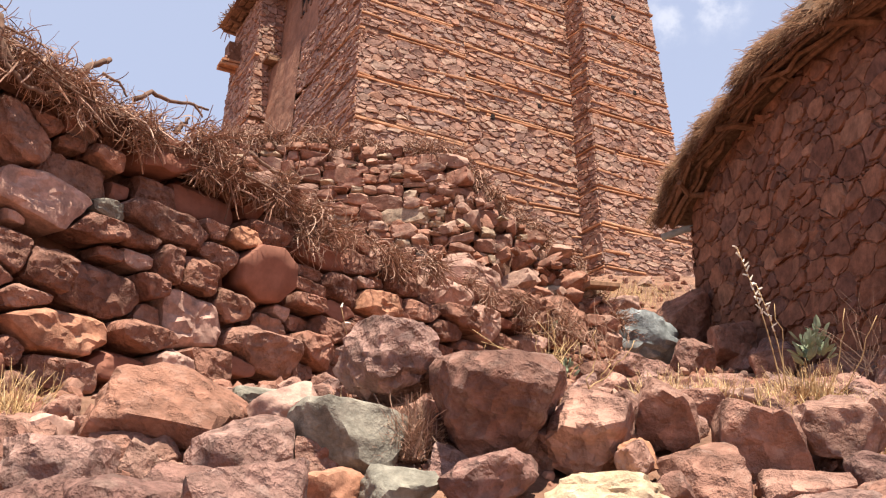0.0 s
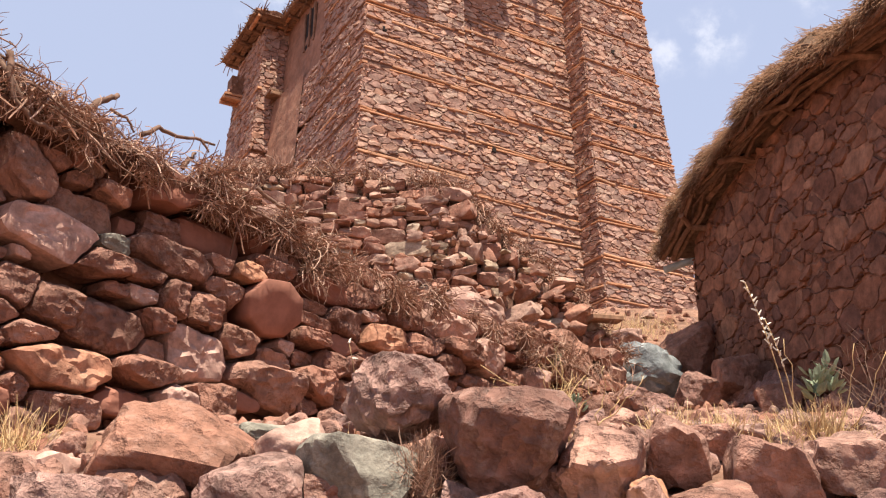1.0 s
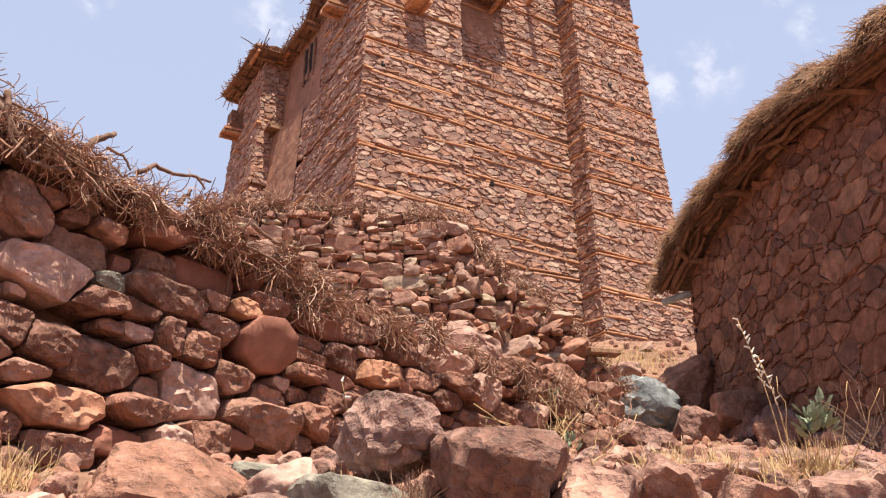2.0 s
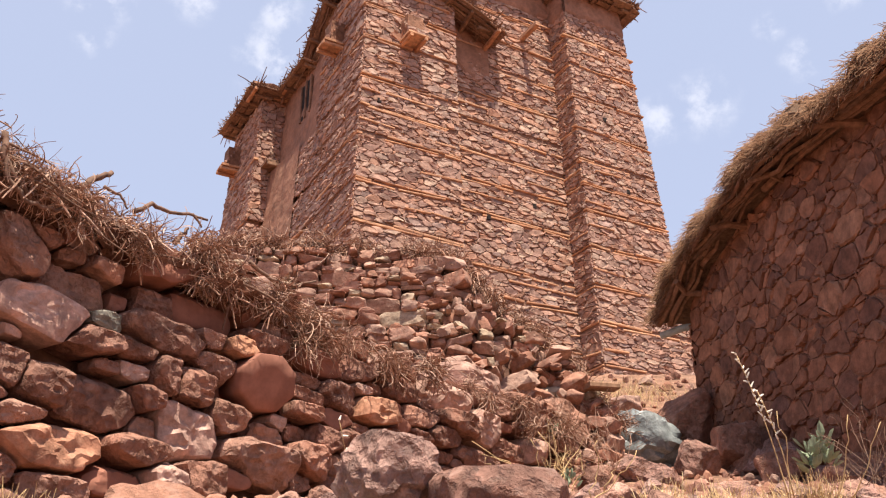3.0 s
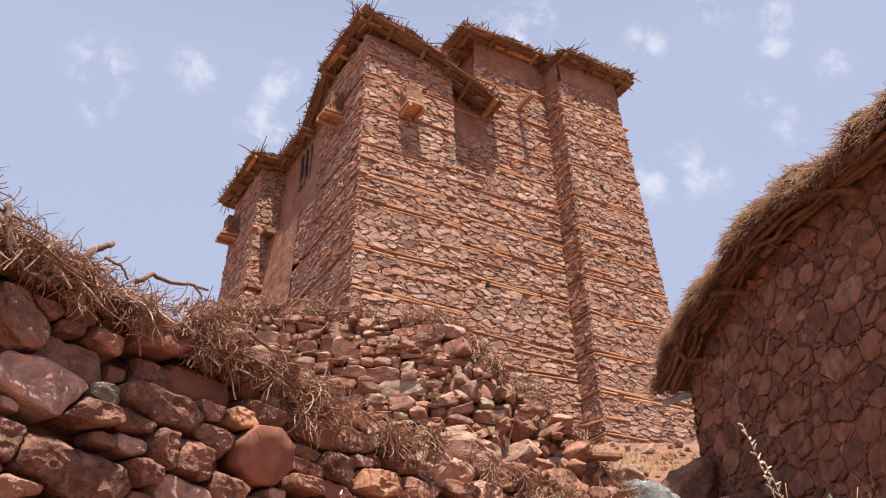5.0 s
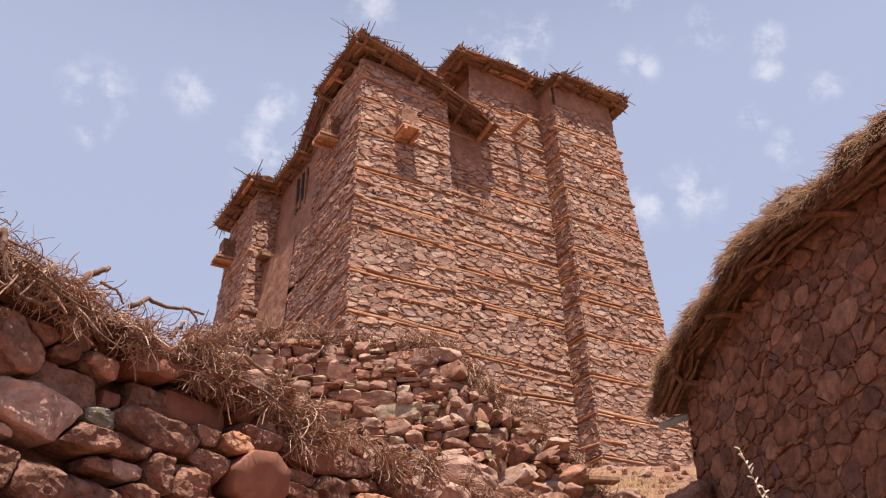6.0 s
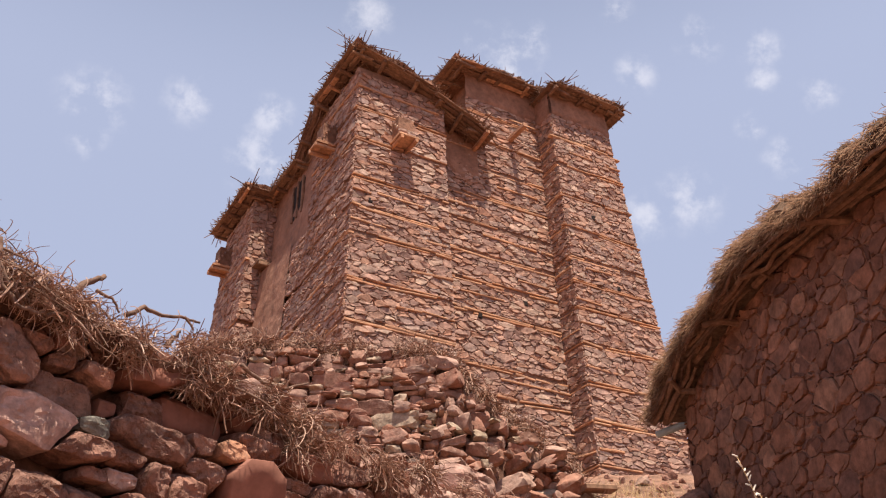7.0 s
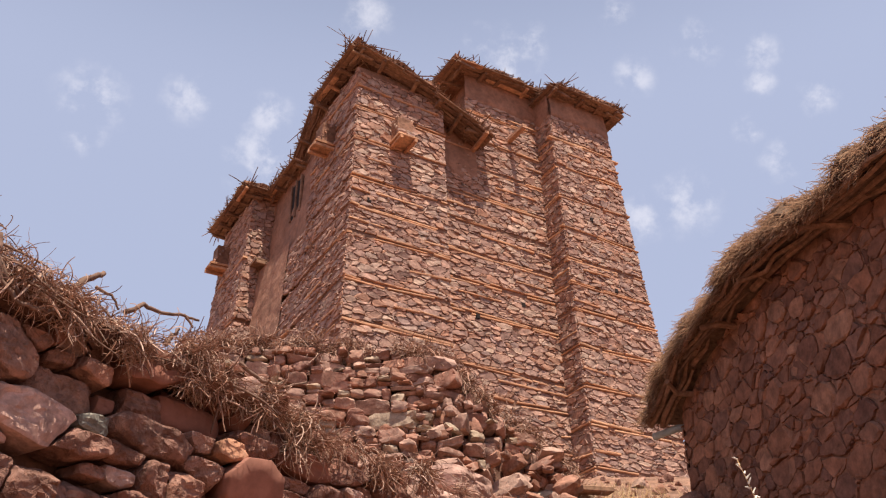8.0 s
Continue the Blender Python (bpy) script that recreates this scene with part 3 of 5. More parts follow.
clad("rear_tower_front", rear_front, 0.95, 7.6, 15.0, (8.6, 9.6, 10.5, 11.4), cw=0.22, ch=0.10, seed=11, skip=0.7)
clad("rear_tower_side", lambda a, z, o, f=side_face(5.1, 7.7, 0.6, 0.4, -1): f(2.6 - a, z, o), 2.6, 7.6, 15.0, (8.6, 9.6, 10.5, 11.4), cw=0.30, ch=0.11, seed=12, skip=0.7)


def slab(pts, h, rng, grain=0.25):
    """An uneven slab of earth over a plan outline, given anticlockwise."""
    v, n = [], 0
    ring = []
    for i in range(len(pts)):
        a, b = np.array(pts[i]), np.array(pts[(i + 1) % len(pts)])
        m = max(1, int(np.linalg.norm(b - a) / grain))
        ring += [a + (b - a) * j / m for j in range(m)]
    n = len(ring)
    mid = np.mean(ring, axis=0)
    v = [p + rng.normal(0, 0.025, 3) for p in ring]
    v += [p + UP * h + rng.normal(0, 0.035, 3) for p in ring]
    v += [mid + (p - mid) * 0.85 + UP * (h + 0.06) + rng.normal(0, 0.03, 3) for p in ring]
    fs = [(i, (i + 1) % n, n + (i + 1) % n, n + i) for i in range(n)]
    fs += [(n + i, n + (i + 1) % n, 2 * n + (i + 1) % n, 2 * n + i) for i in range(n)]
    fs += [tuple(range(n - 1, -1, -1)), tuple(2 * n + i for i in range(n))]
    return v, fs


def eave(roof, p, q, out, over=0.55, seed=1, rise=0.10, dense=1.0, ends=(0.0, 0.0)):
    """Rafters, a rim of poles and ragged brush along a roof edge from p to q."""
    rng = np.random.default_rng(seed)
    p, q, out = np.array(p, dtype=float), np.array(q, dtype=float), np.array(out, dtype=float)
    ln = np.linalg.norm(q - p)
    ax = (q - p) / ln
    p, q = p - ax * ends[0], q + ax * ends[1]
    ln = np.linalg.norm(q - p)
    o2 = out + UP * rise
    o2 /= np.linalg.norm(o2)
    n = max(2, int(ln / 0.62))
    for i in range(n + 1):
        c = p + ax * (ln * (i + rng.uniform(-0.2, 0.2)) / n)
        a = o2 + ax * rng.normal(0, 0.08)
        a /= np.linalg.norm(a)
        sd = np.cross(a, UP)
        part("rafter", box(c + a * (over * 0.5 - 0.12), a, sd / np.linalg.norm(sd), np.cross(sd, a), over + rng.uniform(0.05, 0.25), rng.uniform(0.06, 0.10), rng.uniform(0.06, 0.09)), M_TIMBER if rng.uniform() < 0.08 else M_WOOD, roof)
    for j, f in enumerate((0.15, 0.5, 0.85)):
        c = p + o2 * over * f + UP * 0.07
        pts = [c + ax * ln * k / 5 + rng.normal(0, 0.02, 3) for k in range(-0, 6)]
        part("purlin", tube(pts, 0.035, 0.028, 6), M_WOOD, roof)
    for f in (0.3, 0.7, 0.98):
        a = 0.0
        while a < ln - 0.3:
            w = rng.uniform(0.6, 1.4)
            c = p + ax * min(a + w / 2, ln - w / 2 + 0.1) + o2 * over * f + UP * rng.uniform(0.035, 0.06)
            part("plank", box(c, ax + rng.normal(0, 0.02, 3), np.cross(UP, ax), UP, w, rng.uniform(0.08, 0.14), 0.03), M_TIMBER if rng.uniform() < 0.12 else M_WOOD, roof)
            a += w * rng.uniform(0.9, 1.15)
    st = []
    for _ in range(int(ln * 230 * dense)):
        c = p + ax * rng.uniform(-0.03, ln + 0.03) + o2 * rng.uniform(-0.05, over * 0.82) + UP * (0.06 + rng.uniform(0, 0.20))
        st.append(strand(rng, c, o2 + ax * rng.normal(0, 0.22) + UP * rng.normal(-0.05, 0.10), rng.uniform(0.08, 0.22), rng.uniform(0.011, 0.024), 0.25, 0.2, 2, 4))
    for _ in range(int(ln * 5 * dense)):
        c = p + ax * rng.uniform(0, ln) + o2 * rng.uniform(over * 0.5, over) + UP * (0.12 + rng.uniform(0, 0.14))
        st.append(strand(rng, c, o2 + ax * rng.normal(0, 0.6) + UP * rng.uniform(0.0, 0.7), rng.uniform(0.12, 0.30), rng.uniform(0.010, 0.020), 0.4, 0, 3, 5))
    for _ in range(int(ln * 22 * dense)):
        c = p + ax * rng.uniform(0, ln) + o2 * rng.uniform(0, over * 0.95) + UP * (0.05 + rng.uniform(0, 0.16))
        st.append(strand(rng, c, ax * rng.choice((-1, 1)) + o2 * rng.normal(0, 0.25), rng.uniform(0.3, 0.9), rng.uniform(0.010, 0.022), 0.2, 0, 3, 5))
    part("brush", join(st), M_REED, roof, kind="stuff")


def flat_roof(name, u0, u1, v0, v1, z, edges, over=0.55, seed=1):
    """An earth roof on brush; edges: which sides carry an eave."""
    rng = np.random.default_rng(seed)
    k = LEAN * (z - ZB)
    a, b, c, d = u0 + k, u1 - k, v0 + k, v1 - k
    P = lambda u, v: TB + H1 * u + H2 * v + UP * z
    o = over * 0.85
    e = {s: (o if s in edges else 0.0) for s in "flrb"}
    roof = part(name, slab([P(a - e["l"], c - e["f"]) + UP * 0.16, P(b + e["r"], c - e["f"]) + UP * 0.16, P(b + e["r"], d + e["b"]) + UP * 0.16, P(a - e["l"], d + e["b"]) + UP * 0.16], 0.12, rng), M_MUD, house, "earth roof over ragged brush eaves")
    if "f" in edges:
        eave(roof, P(a, c), P(b, c), N1, over, seed + 1, ends=(e["l"] * 0.7, e["r"] * 0.7))
    if "l" in edges:
        eave(roof, P(a, d), P(a, c), N2, over, seed + 2, ends=(e["b"] * 0.7, e["f"] * 0.7))
    if "r" in edges:
        eave(roof, P(b, c), P(b, d), H1, over, seed + 3, ends=(e["f"] * 0.7, e["b"] * 0.7))
    return roof


def pitched_roof(name, rim, back, over, seed, left=None, right=None):
    """An earth roof that slopes along the wall: rim, the wall-head line from left to right; back, how far it goes in; left, right: which ends carry an eave."""
    rng = np.random.default_rng(seed)
    a, b = [np.array(p, dtype=float) for p in rim]
    o = over * 0.85
    lo, ro = (o if left else 0.0), (o if right else 0.0)
    ax = (b - a) / np.linalg.norm(b - a)
    inn = np.array(back, dtype=float)
    out = -inn / np.linalg.norm(inn)
    lift = UP * 0.15
    roof = part(name, slab([a - ax * lo + out * o + lift, b + ax * ro + out * o + lift, b + ax * ro + inn + lift, a - ax * lo + inn + lift], 0.12, rng), M_MUD, house, "earth roof over ragged brush eaves")
    eave(roof, a, b, out, over, seed + 1, ends=(lo * 0.75, ro * 0.75))
    flat = np.array([ax[0], ax[1], 0.0]) / np.hypot(ax[0], ax[1])
    if left:
        eave(roof, a + inn, a, -flat, over, seed + 2, ends=(0.0, o * 0.75))
    if right:
        eave(roof, b, b + inn, flat, over, seed + 3, ends=(o * 0.75, 0.0))
    return roof


def TP(u, v, z):
    """A place by the tower's plan, with no lean."""
    return TB + H1 * u + H2 * v + UP * z


pitched_roof("corner_tower_roof", (TP(0.42, 0.40, 16.10), TP(2.30, 0.40, 15.62)), H2 * 2.0, 0.40, 20, left=True)
pitched_roof("low_roof", (TP(2.20, 0.62, 15.55), TP(3.28, 0.62, 15.12)), H2 * 1.9, 0.62, 40, right=True)
pitched_roof("side_step_roof", (TP(0.42, 3.35, 14.95), TP(0.40, 2.15, 15.85)), H1 * 2.4, 0.42, 30)
pitched_roof("side_curtain_roof", (TP(0.42, 5.3, 15.0), TP(0.42, 3.25, 14.92)), H1 * 2.4, 0.42, 33)
flat_roof("upper_storey_roof", 3.0, 6.3, 0.45, 4.5, 17.46, "fl", 0.42, 50)
flat_roof("end_tower_roof", 5.55, 8.05, -0.2, 3.0, 17.18, "flr", 0.42, 60)
flat_roof("rear_tower_roof", -0.6, 2.0, 4.95, 7.9, 14.98, "fl", 0.42, 70)


def lookout(c, ax, out, w=0.42, d=0.5, h=0.30, niche=1.0):
    """A small timber box that juts from the wall over a plastered niche."""
    b = part("lookout_box", box(np.array(c) + out * d * 0.4 + UP * 0.02, ax, out, UP, w * 1.15, d * 1.1, 0.06), M_TIMBER, house, "small jutting timber and stone lookout box")
    for s in (-1, 1):
        part("bracket", box(np.array(c) + ax * s * w * 0.42 + out * d * 0.35 - UP * 0.06, out, ax, UP, d * 1.25, 0.07, 0.08), M_TIMBER, b)
    rng = np.random.default_rng(int(abs(c[2]) * 100))
    for i in range(5):
        for j in range(2):
            g = stone_block(rng, [(-w / 2 + j * w / 2, i * 0.11), (j * w / 2, i * 0.11), (j * w / 2, i * 0.11 + 0.105), (-w / 2 + j * w / 2, i * 0.11 + 0.105)], 0.006, 0.03,
                            lambda x, y, o, i=i: np.array(c) + ax * x + UP * (y + 0.06) + out * (o + d * 0.75 * (1 - i / 6)))
            if g is not None:
                part("stone", g, M_TOWER_P, b)
    part("box_core", box(np.array(c) + out * d * 0.28 + UP * h, ax, out, UP, w * 0.9, d * 0.7, h * 2), M_MUD, b)


def FP(u, z, d=0.0):
    k = LEAN * (z - ZB)
    return TB + H1 * u + H2 * (k - d) + UP * z


def LP(v, z, d=0.0):
    k = LEAN * (z - ZB)
    return TB + H2 * v + H1 * (k - d) + UP * z


lookout(FP(1.33, 13.9), H1, N1)
lookout(LP(1.6, 14.3), -H2, N2)
lookout(LP(6.8, 13.6, 0.6), -H2, N2)
part("jutting_beam", box(FP(4.75, 15.75, -0.1), N1, H1, UP, 0.75, 0.13, 0.11), M_TIMBER, house)
# vents and smoke hole are solid boxes with their inner shade painted on
for u, z, d in ((3.4, 10.35, -0.44), (4.65, 10.95, -0.44), (6.5, 13.5, 0.21), (0.6, 12.2, 0.01), (6.9, 11.6, 0.21)):
    part("vent_hole", box(FP(u, z, d), H1, N1, UP, 0.09, 0.05, 0.12), M_HOLE_SHADE, house)
part("smoke_hole", box(FP(2.62, 13.42, -0.44), H1, N1, UP, 0.2, 0.06, 0.26), M_HOLE_SHADE, house)
# window is a solid panel; its near-black colour stands for shade within
win = part("window", box(LP(3.55, 14.15, -0.015), -H2, N2, UP, 0.62, 0.06, 1.0), M_HOLE_SHADE, house, "narrow window with timber posts, its inner shade painted near black")
for s in (-0.3, 0.0, 0.3):
    part("window_post", box(LP(3.55 + s, 14.15, 0.02), UP, H2, N2, 1.05, 0.07, 0.06), M_WOOD, win)
part("plank_shelf", box(TP(0.16, 5.0, 12.95), H1, H2, UP, 0.75, 0.55, 0.07), M_WOOD, house)
part("shelf_bearer", box(TP(0.16, 4.75, 12.87), H1, H2, UP, 0.7, 0.08, 0.09), M_WOOD, house)

# ---------------------------------------------------------------- near dry-stone wall
WZ = 3.3
dry_wall = thing("dry_stone_wall", (-0.5, 7.0, 2.9), "dry-laid wall of large red sandstone blocks topped with brush", "stone wall")


def W(s, z, out=0.0):
    """Place on the wall's face: s along it; the face leans back a little."""
    o = out - 0.10 * (z - WZ)
    return np.array([WA[0] + WD[0] * s + WN[0] * o, WA[1] + WD[1] * s + WN[1] * o, z])


def wall_core():
    rng = np.random.default_rng(5)
    v, fs = [], []
    ss, zs = np.arange(-0.8, 9.3, 0.2), np.arange(2.0, 4.01, 0.2)
    n, m = len(ss), len(zs)
    for back in (0, 1):
        for s in ss:
            top = 4.0 if s < 7.5 else 4.0 - 0.02 * (s - 7.5)
            for z in zs:
                zz = 2.0 + (z - 2.0) / 2.0 * (top - 2.0)
                v.append(W(s, zz, (-0.26 if not back else -0.75)) + (rng.normal(0, 0.02, 3)))
    for i in range(n - 1):
        for j in range(m - 1):
            a, b, c, d = i * m + j, (i + 1) * m + j, (i + 1) * m + j + 1, i * m + j + 1
            fs.append((a, b, c, d))
            k = n * m
            fs.append((k + d, k + c, k + b, k + a))
        fs.append((i * m + m - 1, (i + 1) * m + m - 1, n * m + (i + 1) * m + m - 1, n * m + i * m + m - 1))
    for i in (0, n - 1):
        for j in range(m - 1):
            q = (i * m + j, i * m + j + 1, n * m + i * m + j + 1, n * m + i * m + j)
            fs.append(q if i == 0 else q[::-1])
    # core colour carries the shade of the gaps between blocks
    part("wall_core", (v, fs), M_GAP_SHADE, dry_wall)


wall_core()
LAID = []
MATS = {"r": M_RED, "p": M_PALE, "o": M_ORANGE, "g": M_GREY, "s": M_SMOOTH}


def lay(s, z, w, h, tilt, kind="r", out=None):
    """Notes one block of the wall: along it, its middle's height, size, tilt in the face, colour; out: how far it stands proud."""
    LAID.append((s, z, w, h, tilt, kind, out))


lay(1.52, 3.77, 0.32, 0.37, 0, "r")
lay(1.69, 3.45, 0.53, 0.29, 14, "p")
lay(2.03, 3.37, 0.33, 0.18, 8, "r")
lay(1.91, 3.67, 0.48, 0.29, 18, "r")
lay(1.61, 3.89, 0.21, 0.10, 10, "r")
lay(1.77, 4.07, 0.18, 0.35, 0, "s")
lay(2.43, 4.00, 0.50, 0.30, 5, "s")
lay(2.04, 3.84, 0.23, 0.18, 0, "r")
lay(2.46, 3.75, 0.27, 0.25, 0, "r")
lay(2.84, 3.81, 0.65, 0.32, 3, "s")
lay(2.48, 3.53, 0.60, 0.23, 13, "r")
lay(2.08, 3.51, 0.22, 0.13, 0, "g")
lay(2.31, 3.40, 0.24, 0.16, 10, "r")
lay(2.31, 3.27, 0.19, 0.14, 0, "p")
lay(2.14, 3.26, 0.17, 0.10, 0, "r")
lay(2.54, 3.31, 0.22, 0.25, 0, "r")
lay(2.78, 3.31, 0.32, 0.28, 15, "r")
lay(2.93, 3.47, 0.31, 0.18, 28, "r")
lay(2.89, 3.62, 0.21, 0.20, 0, "r")
lay(3.11, 3.63, 0.26, 0.16, 0, "o")
lay(3.34, 3.71, 0.36, 0.25, 0, "r")
lay(2.14, 3.04, 0.55, 0.31, 14, "r")
lay(2.40, 3.11, 0.18, 0.16, 0, "r")
lay(1.75, 3.06, 0.23, 0.23, 0, "r")
lay(1.54, 3.14, 0.18, 0.27, 0, "r")
lay(1.54, 3.29, 0.11, 0.07, 0, "p")
lay(1.63, 2.87, 0.26, 0.13, 0, "r")
lay(1.87, 2.73, 0.58, 0.24, -3, "o")
lay(2.77, 2.97, 0.41, 0.38, -14, "p")
lay(2.40, 2.81, 0.38, 0.18, 8, "r")
lay(3.07, 3.13, 0.26, 0.22, 20, "r")
lay(3.46, 3.09, 0.29, 0.18, 0, "r")
lay(3.33, 2.89, 0.56, 0.27, 6, "r")
lay(2.28, 2.62, 0.36, 0.17, 0, "s")
lay(2.83, 2.72, 0.30, 0.23, 10, "r")
lay(2.58, 2.68, 0.25, 0.20, 0, "p")
lay(3.81, 3.58, 0.34, 0.11, 4, "r")
lay(3.78, 3.45, 0.35, 0.12, 4, "r")
lay(3.77, 3.32, 0.29, 0.13, 4, "r")
lay(4.20, 3.53, 0.52, 0.25, 5, "r")
lay(3.92, 3.74, 0.53, 0.25, 14, "s")
lay(3.81, 2.98, 0.40, 0.27, 0, "r")
lay(3.73, 3.18, 0.25, 0.16, 0, "r")
lay(4.59, 3.50, 0.48, 0.24, -8, "o")
lay(3.98, 3.17, 0.29, 0.24, 10, "r")
lay(5.77, 3.92, 0.81, 0.37, 0, "p")
lay(5.24, 3.60, 0.53, 0.24, 10, "r")
lay(5.84, 3.67, 0.63, 0.20, 0, "r")
lay(5.60, 3.50, 0.47, 0.21, 10, "r")
lay(6.34, 3.73, 0.49, 0.37, -15, "p")
lay(6.77, 3.60, 0.64, 0.31, 0, "r")
lay(4.32, 3.22, 0.38, 0.23, 0, "r")
lay(4.74, 3.30, 0.39, 0.22, 0, "r")
lay(4.24, 2.99, 0.39, 0.25, 0, "r")
lay(6.09, 3.40, 0.50, 0.24, 0, "r")
lay(7.33, 4.06, 0.77, 0.39, 0, "r")
lay(6.80, 4.01, 0.59, 0.27, 10, "r")
lay(7.36, 3.65, 0.56, 0.25, 0, "p")
lay(4.42, 3.81, 0.43, 0.22, 0, "r")
lay(5.02, 3.79, 0.57, 0.26, 10, "r")
lay(6.36, 4.20, 0.66, 0.28, 0, "p")
lay(7.91, 3.87, 0.62, 0.31, 0, "r")
lay(8.42, 4.16, 0.71, 0.43, 20, "r")
lay(1.60, 2.60, 0.13, 0.19, 0, "r")
lay(1.66, 2.41, 0.18, 0.16, 0, "r")
lay(1.91, 2.51, 0.36, 0.17, 0, "r")
HOLLOWS = [(1.81, 3.22, 0.17, 0.09), (2.02, 3.22, 0.13, 0.07), (1.96, 2.86, 0.16, 0.05), (2.32, 2.94, 0.10, 0.06)]   # dark gaps where a block has dropped out


def fill_between():
    """Smaller blocks wedged between the large ones."""
    rng = np.random.default_rng(33)
    spots = [(s, z) for s in np.arange(-0.7, 9.2, 0.085) for z in np.arange(2.3, 4.1, 0.065)]
    rng.shuffle(spots)
    for s, z in spots:
        if z < 2.18 + 0.17 * s or z > 4.02:
            continue
        w, h = rng.uniform(0.13, 0.30), rng.uniform(0.10, 0.17)
        if any(abs(s - a) < b and abs(z - c) < d for a, c, b, d in HOLLOWS):
            continue
        if all(((s - a) / (W_ * 0.5 + w * 0.30)) ** 2 + ((z - b) / (H_ * 0.5 + h * 0.30)) ** 2 > 1 for a, b, W_, H_, *_ in LAID):
            LAID.append((s, z, w * 1.1, h * 1.1, rng.normal(0, 9), str(rng.choice(["r", "r", "r", "r", "p", "s"])), rng.uniform(-0.09, 0.0)))


def outline(rng, s, z, w, h, tilt):
    """A block's outline before its neighbours trim it: a box with its corners knocked off."""
    hw, hh = w * 0.56, h * 0.56
    q = []
    for a, b in ((-1, -1), (1, -1), (1, 1), (-1, 1)):
        cx, cy = rng.uniform(0.05, 0.5), rng.uniform(0.05, 0.5)
        first, second = (a * hw * (1 - cx), b * hh), (a * hw, b * hh * (1 - cy))
        q += [second, first] if a * b > 0 else [first, second]
    c, n = math.cos(radians(-tilt)), math.sin(radians(-tilt))
    q = [(s + x * c - y * n, z + x * n + y * c) for x, y in q]
    area = sum(q[i - 1][0] * q[i][1] - q[i][0] * q[i - 1][1] for i in range(len(q)))
    return q if area > 0 else q[::-1]


def resample(poly, n):
    """n even places round a closed outline whose corners are worn first."""
    q = []
    for i in range(len(poly)):
        a, b = np.array(poly[i - 1]), np.array(poly[i])
        q += [a + (b - a) * 0.09, a + (b - a) * 0.91]
    q = np.array(q + [q[0]])
    d = np.concatenate([[0], np.cumsum(np.linalg.norm(np.diff(q, axis=0), axis=1))])
    t = np.linspace(0, d[-1], n, endpoint=False)
    return np.stack([np.interp(t, d, q[:, 0]), np.interp(t, d, q[:, 1])], 1)


def wall_stone(rng, poly, w, h, out, place, rough=1.0, depth=0.30, n=36):
    """A quarried block with a broken face: a main plane, a top that tips back, knocked-off sides, dents and grain."""
    ring = resample(poly, n)
    c = ring.mean(0)
    size = min(0.4, math.sqrt(max(1e-4, w * h)))
    off = Vector(rng.uniform(-60, 60, 3))
    tilt = rng.normal(0, 0.16) * rough, rng.normal(0.16, 0.13)
    ycut, top = h * rng.uniform(0.16, 0.42), rng.uniform(0.9, 2.6)
    ybot, low = -h * rng.uniform(0.30, 0.5), rng.uniform(0.2, 0.7)
    sides = []
    for _ in range(2):
        a = rng.uniform(0, 6.28)
        sides.append((math.cos(a), math.sin(a), rng.uniform(0.25, 0.48) * (abs(math.cos(a)) * w + abs(math.sin(a)) * h), rng.uniform(0.4, 1.8)))
    v = []
    ks = (1.0, 1.0, 0.985, 0.94, 0.86, 0.76, 0.64, 0.50, 0.34, 0.17)
    for r, k in enumerate(ks):
        for q in ring:
            x, y = (q - c) * k
            f = noise.fractal(Vector((x, y, 0)) * (1.6 / size) + off, 0.75, 2.1, 5)
            if r == 0:
                v.append(place(c[0] + x, c[1] + y, out - depth))
                continue
            d = tilt[0] * x + tilt[1] * y
            d = min(d, (ycut - y) * top, (y - ybot) * low + 0.02)
            for sx, sy, sc, sl in sides:
                d = min(d, (sc - x * sx - y * sy) * sl)
            ridge = abs(noise.noise(Vector((x * 1.2, y * 2.0, 4)) * (2.8 / size) + off))
            d = max(-0.16, d) + size * (0.075 * f - 0.12 * ridge) * rough - (0.016 * k ** 9) * (size / 0.3)
            if r == 1:
                d -= 0.02
            wob = 0.10 * noise.fractal(Vector((q[0] * 7, q[1] * 7, 1)) + off, 0.7, 2.1, 3) - 0.02
            v.append(place(c[0] + x * (1 + wob), c[1] + y * (1 + wob), out + d))
    m = len(ks)
    v.append(np.mean(v[-n:], axis=0))
    fs = [(j * n + i, j * n + (i + 1) % n, (j + 1) * n + (i + 1) % n, (j + 1) * n + i) for j in range(m - 1) for i in range(n)]
    fs += [((m - 1) * n + i, (m - 1) * n + (i + 1) % n, m * n) for i in range(n)]
    return v, fs


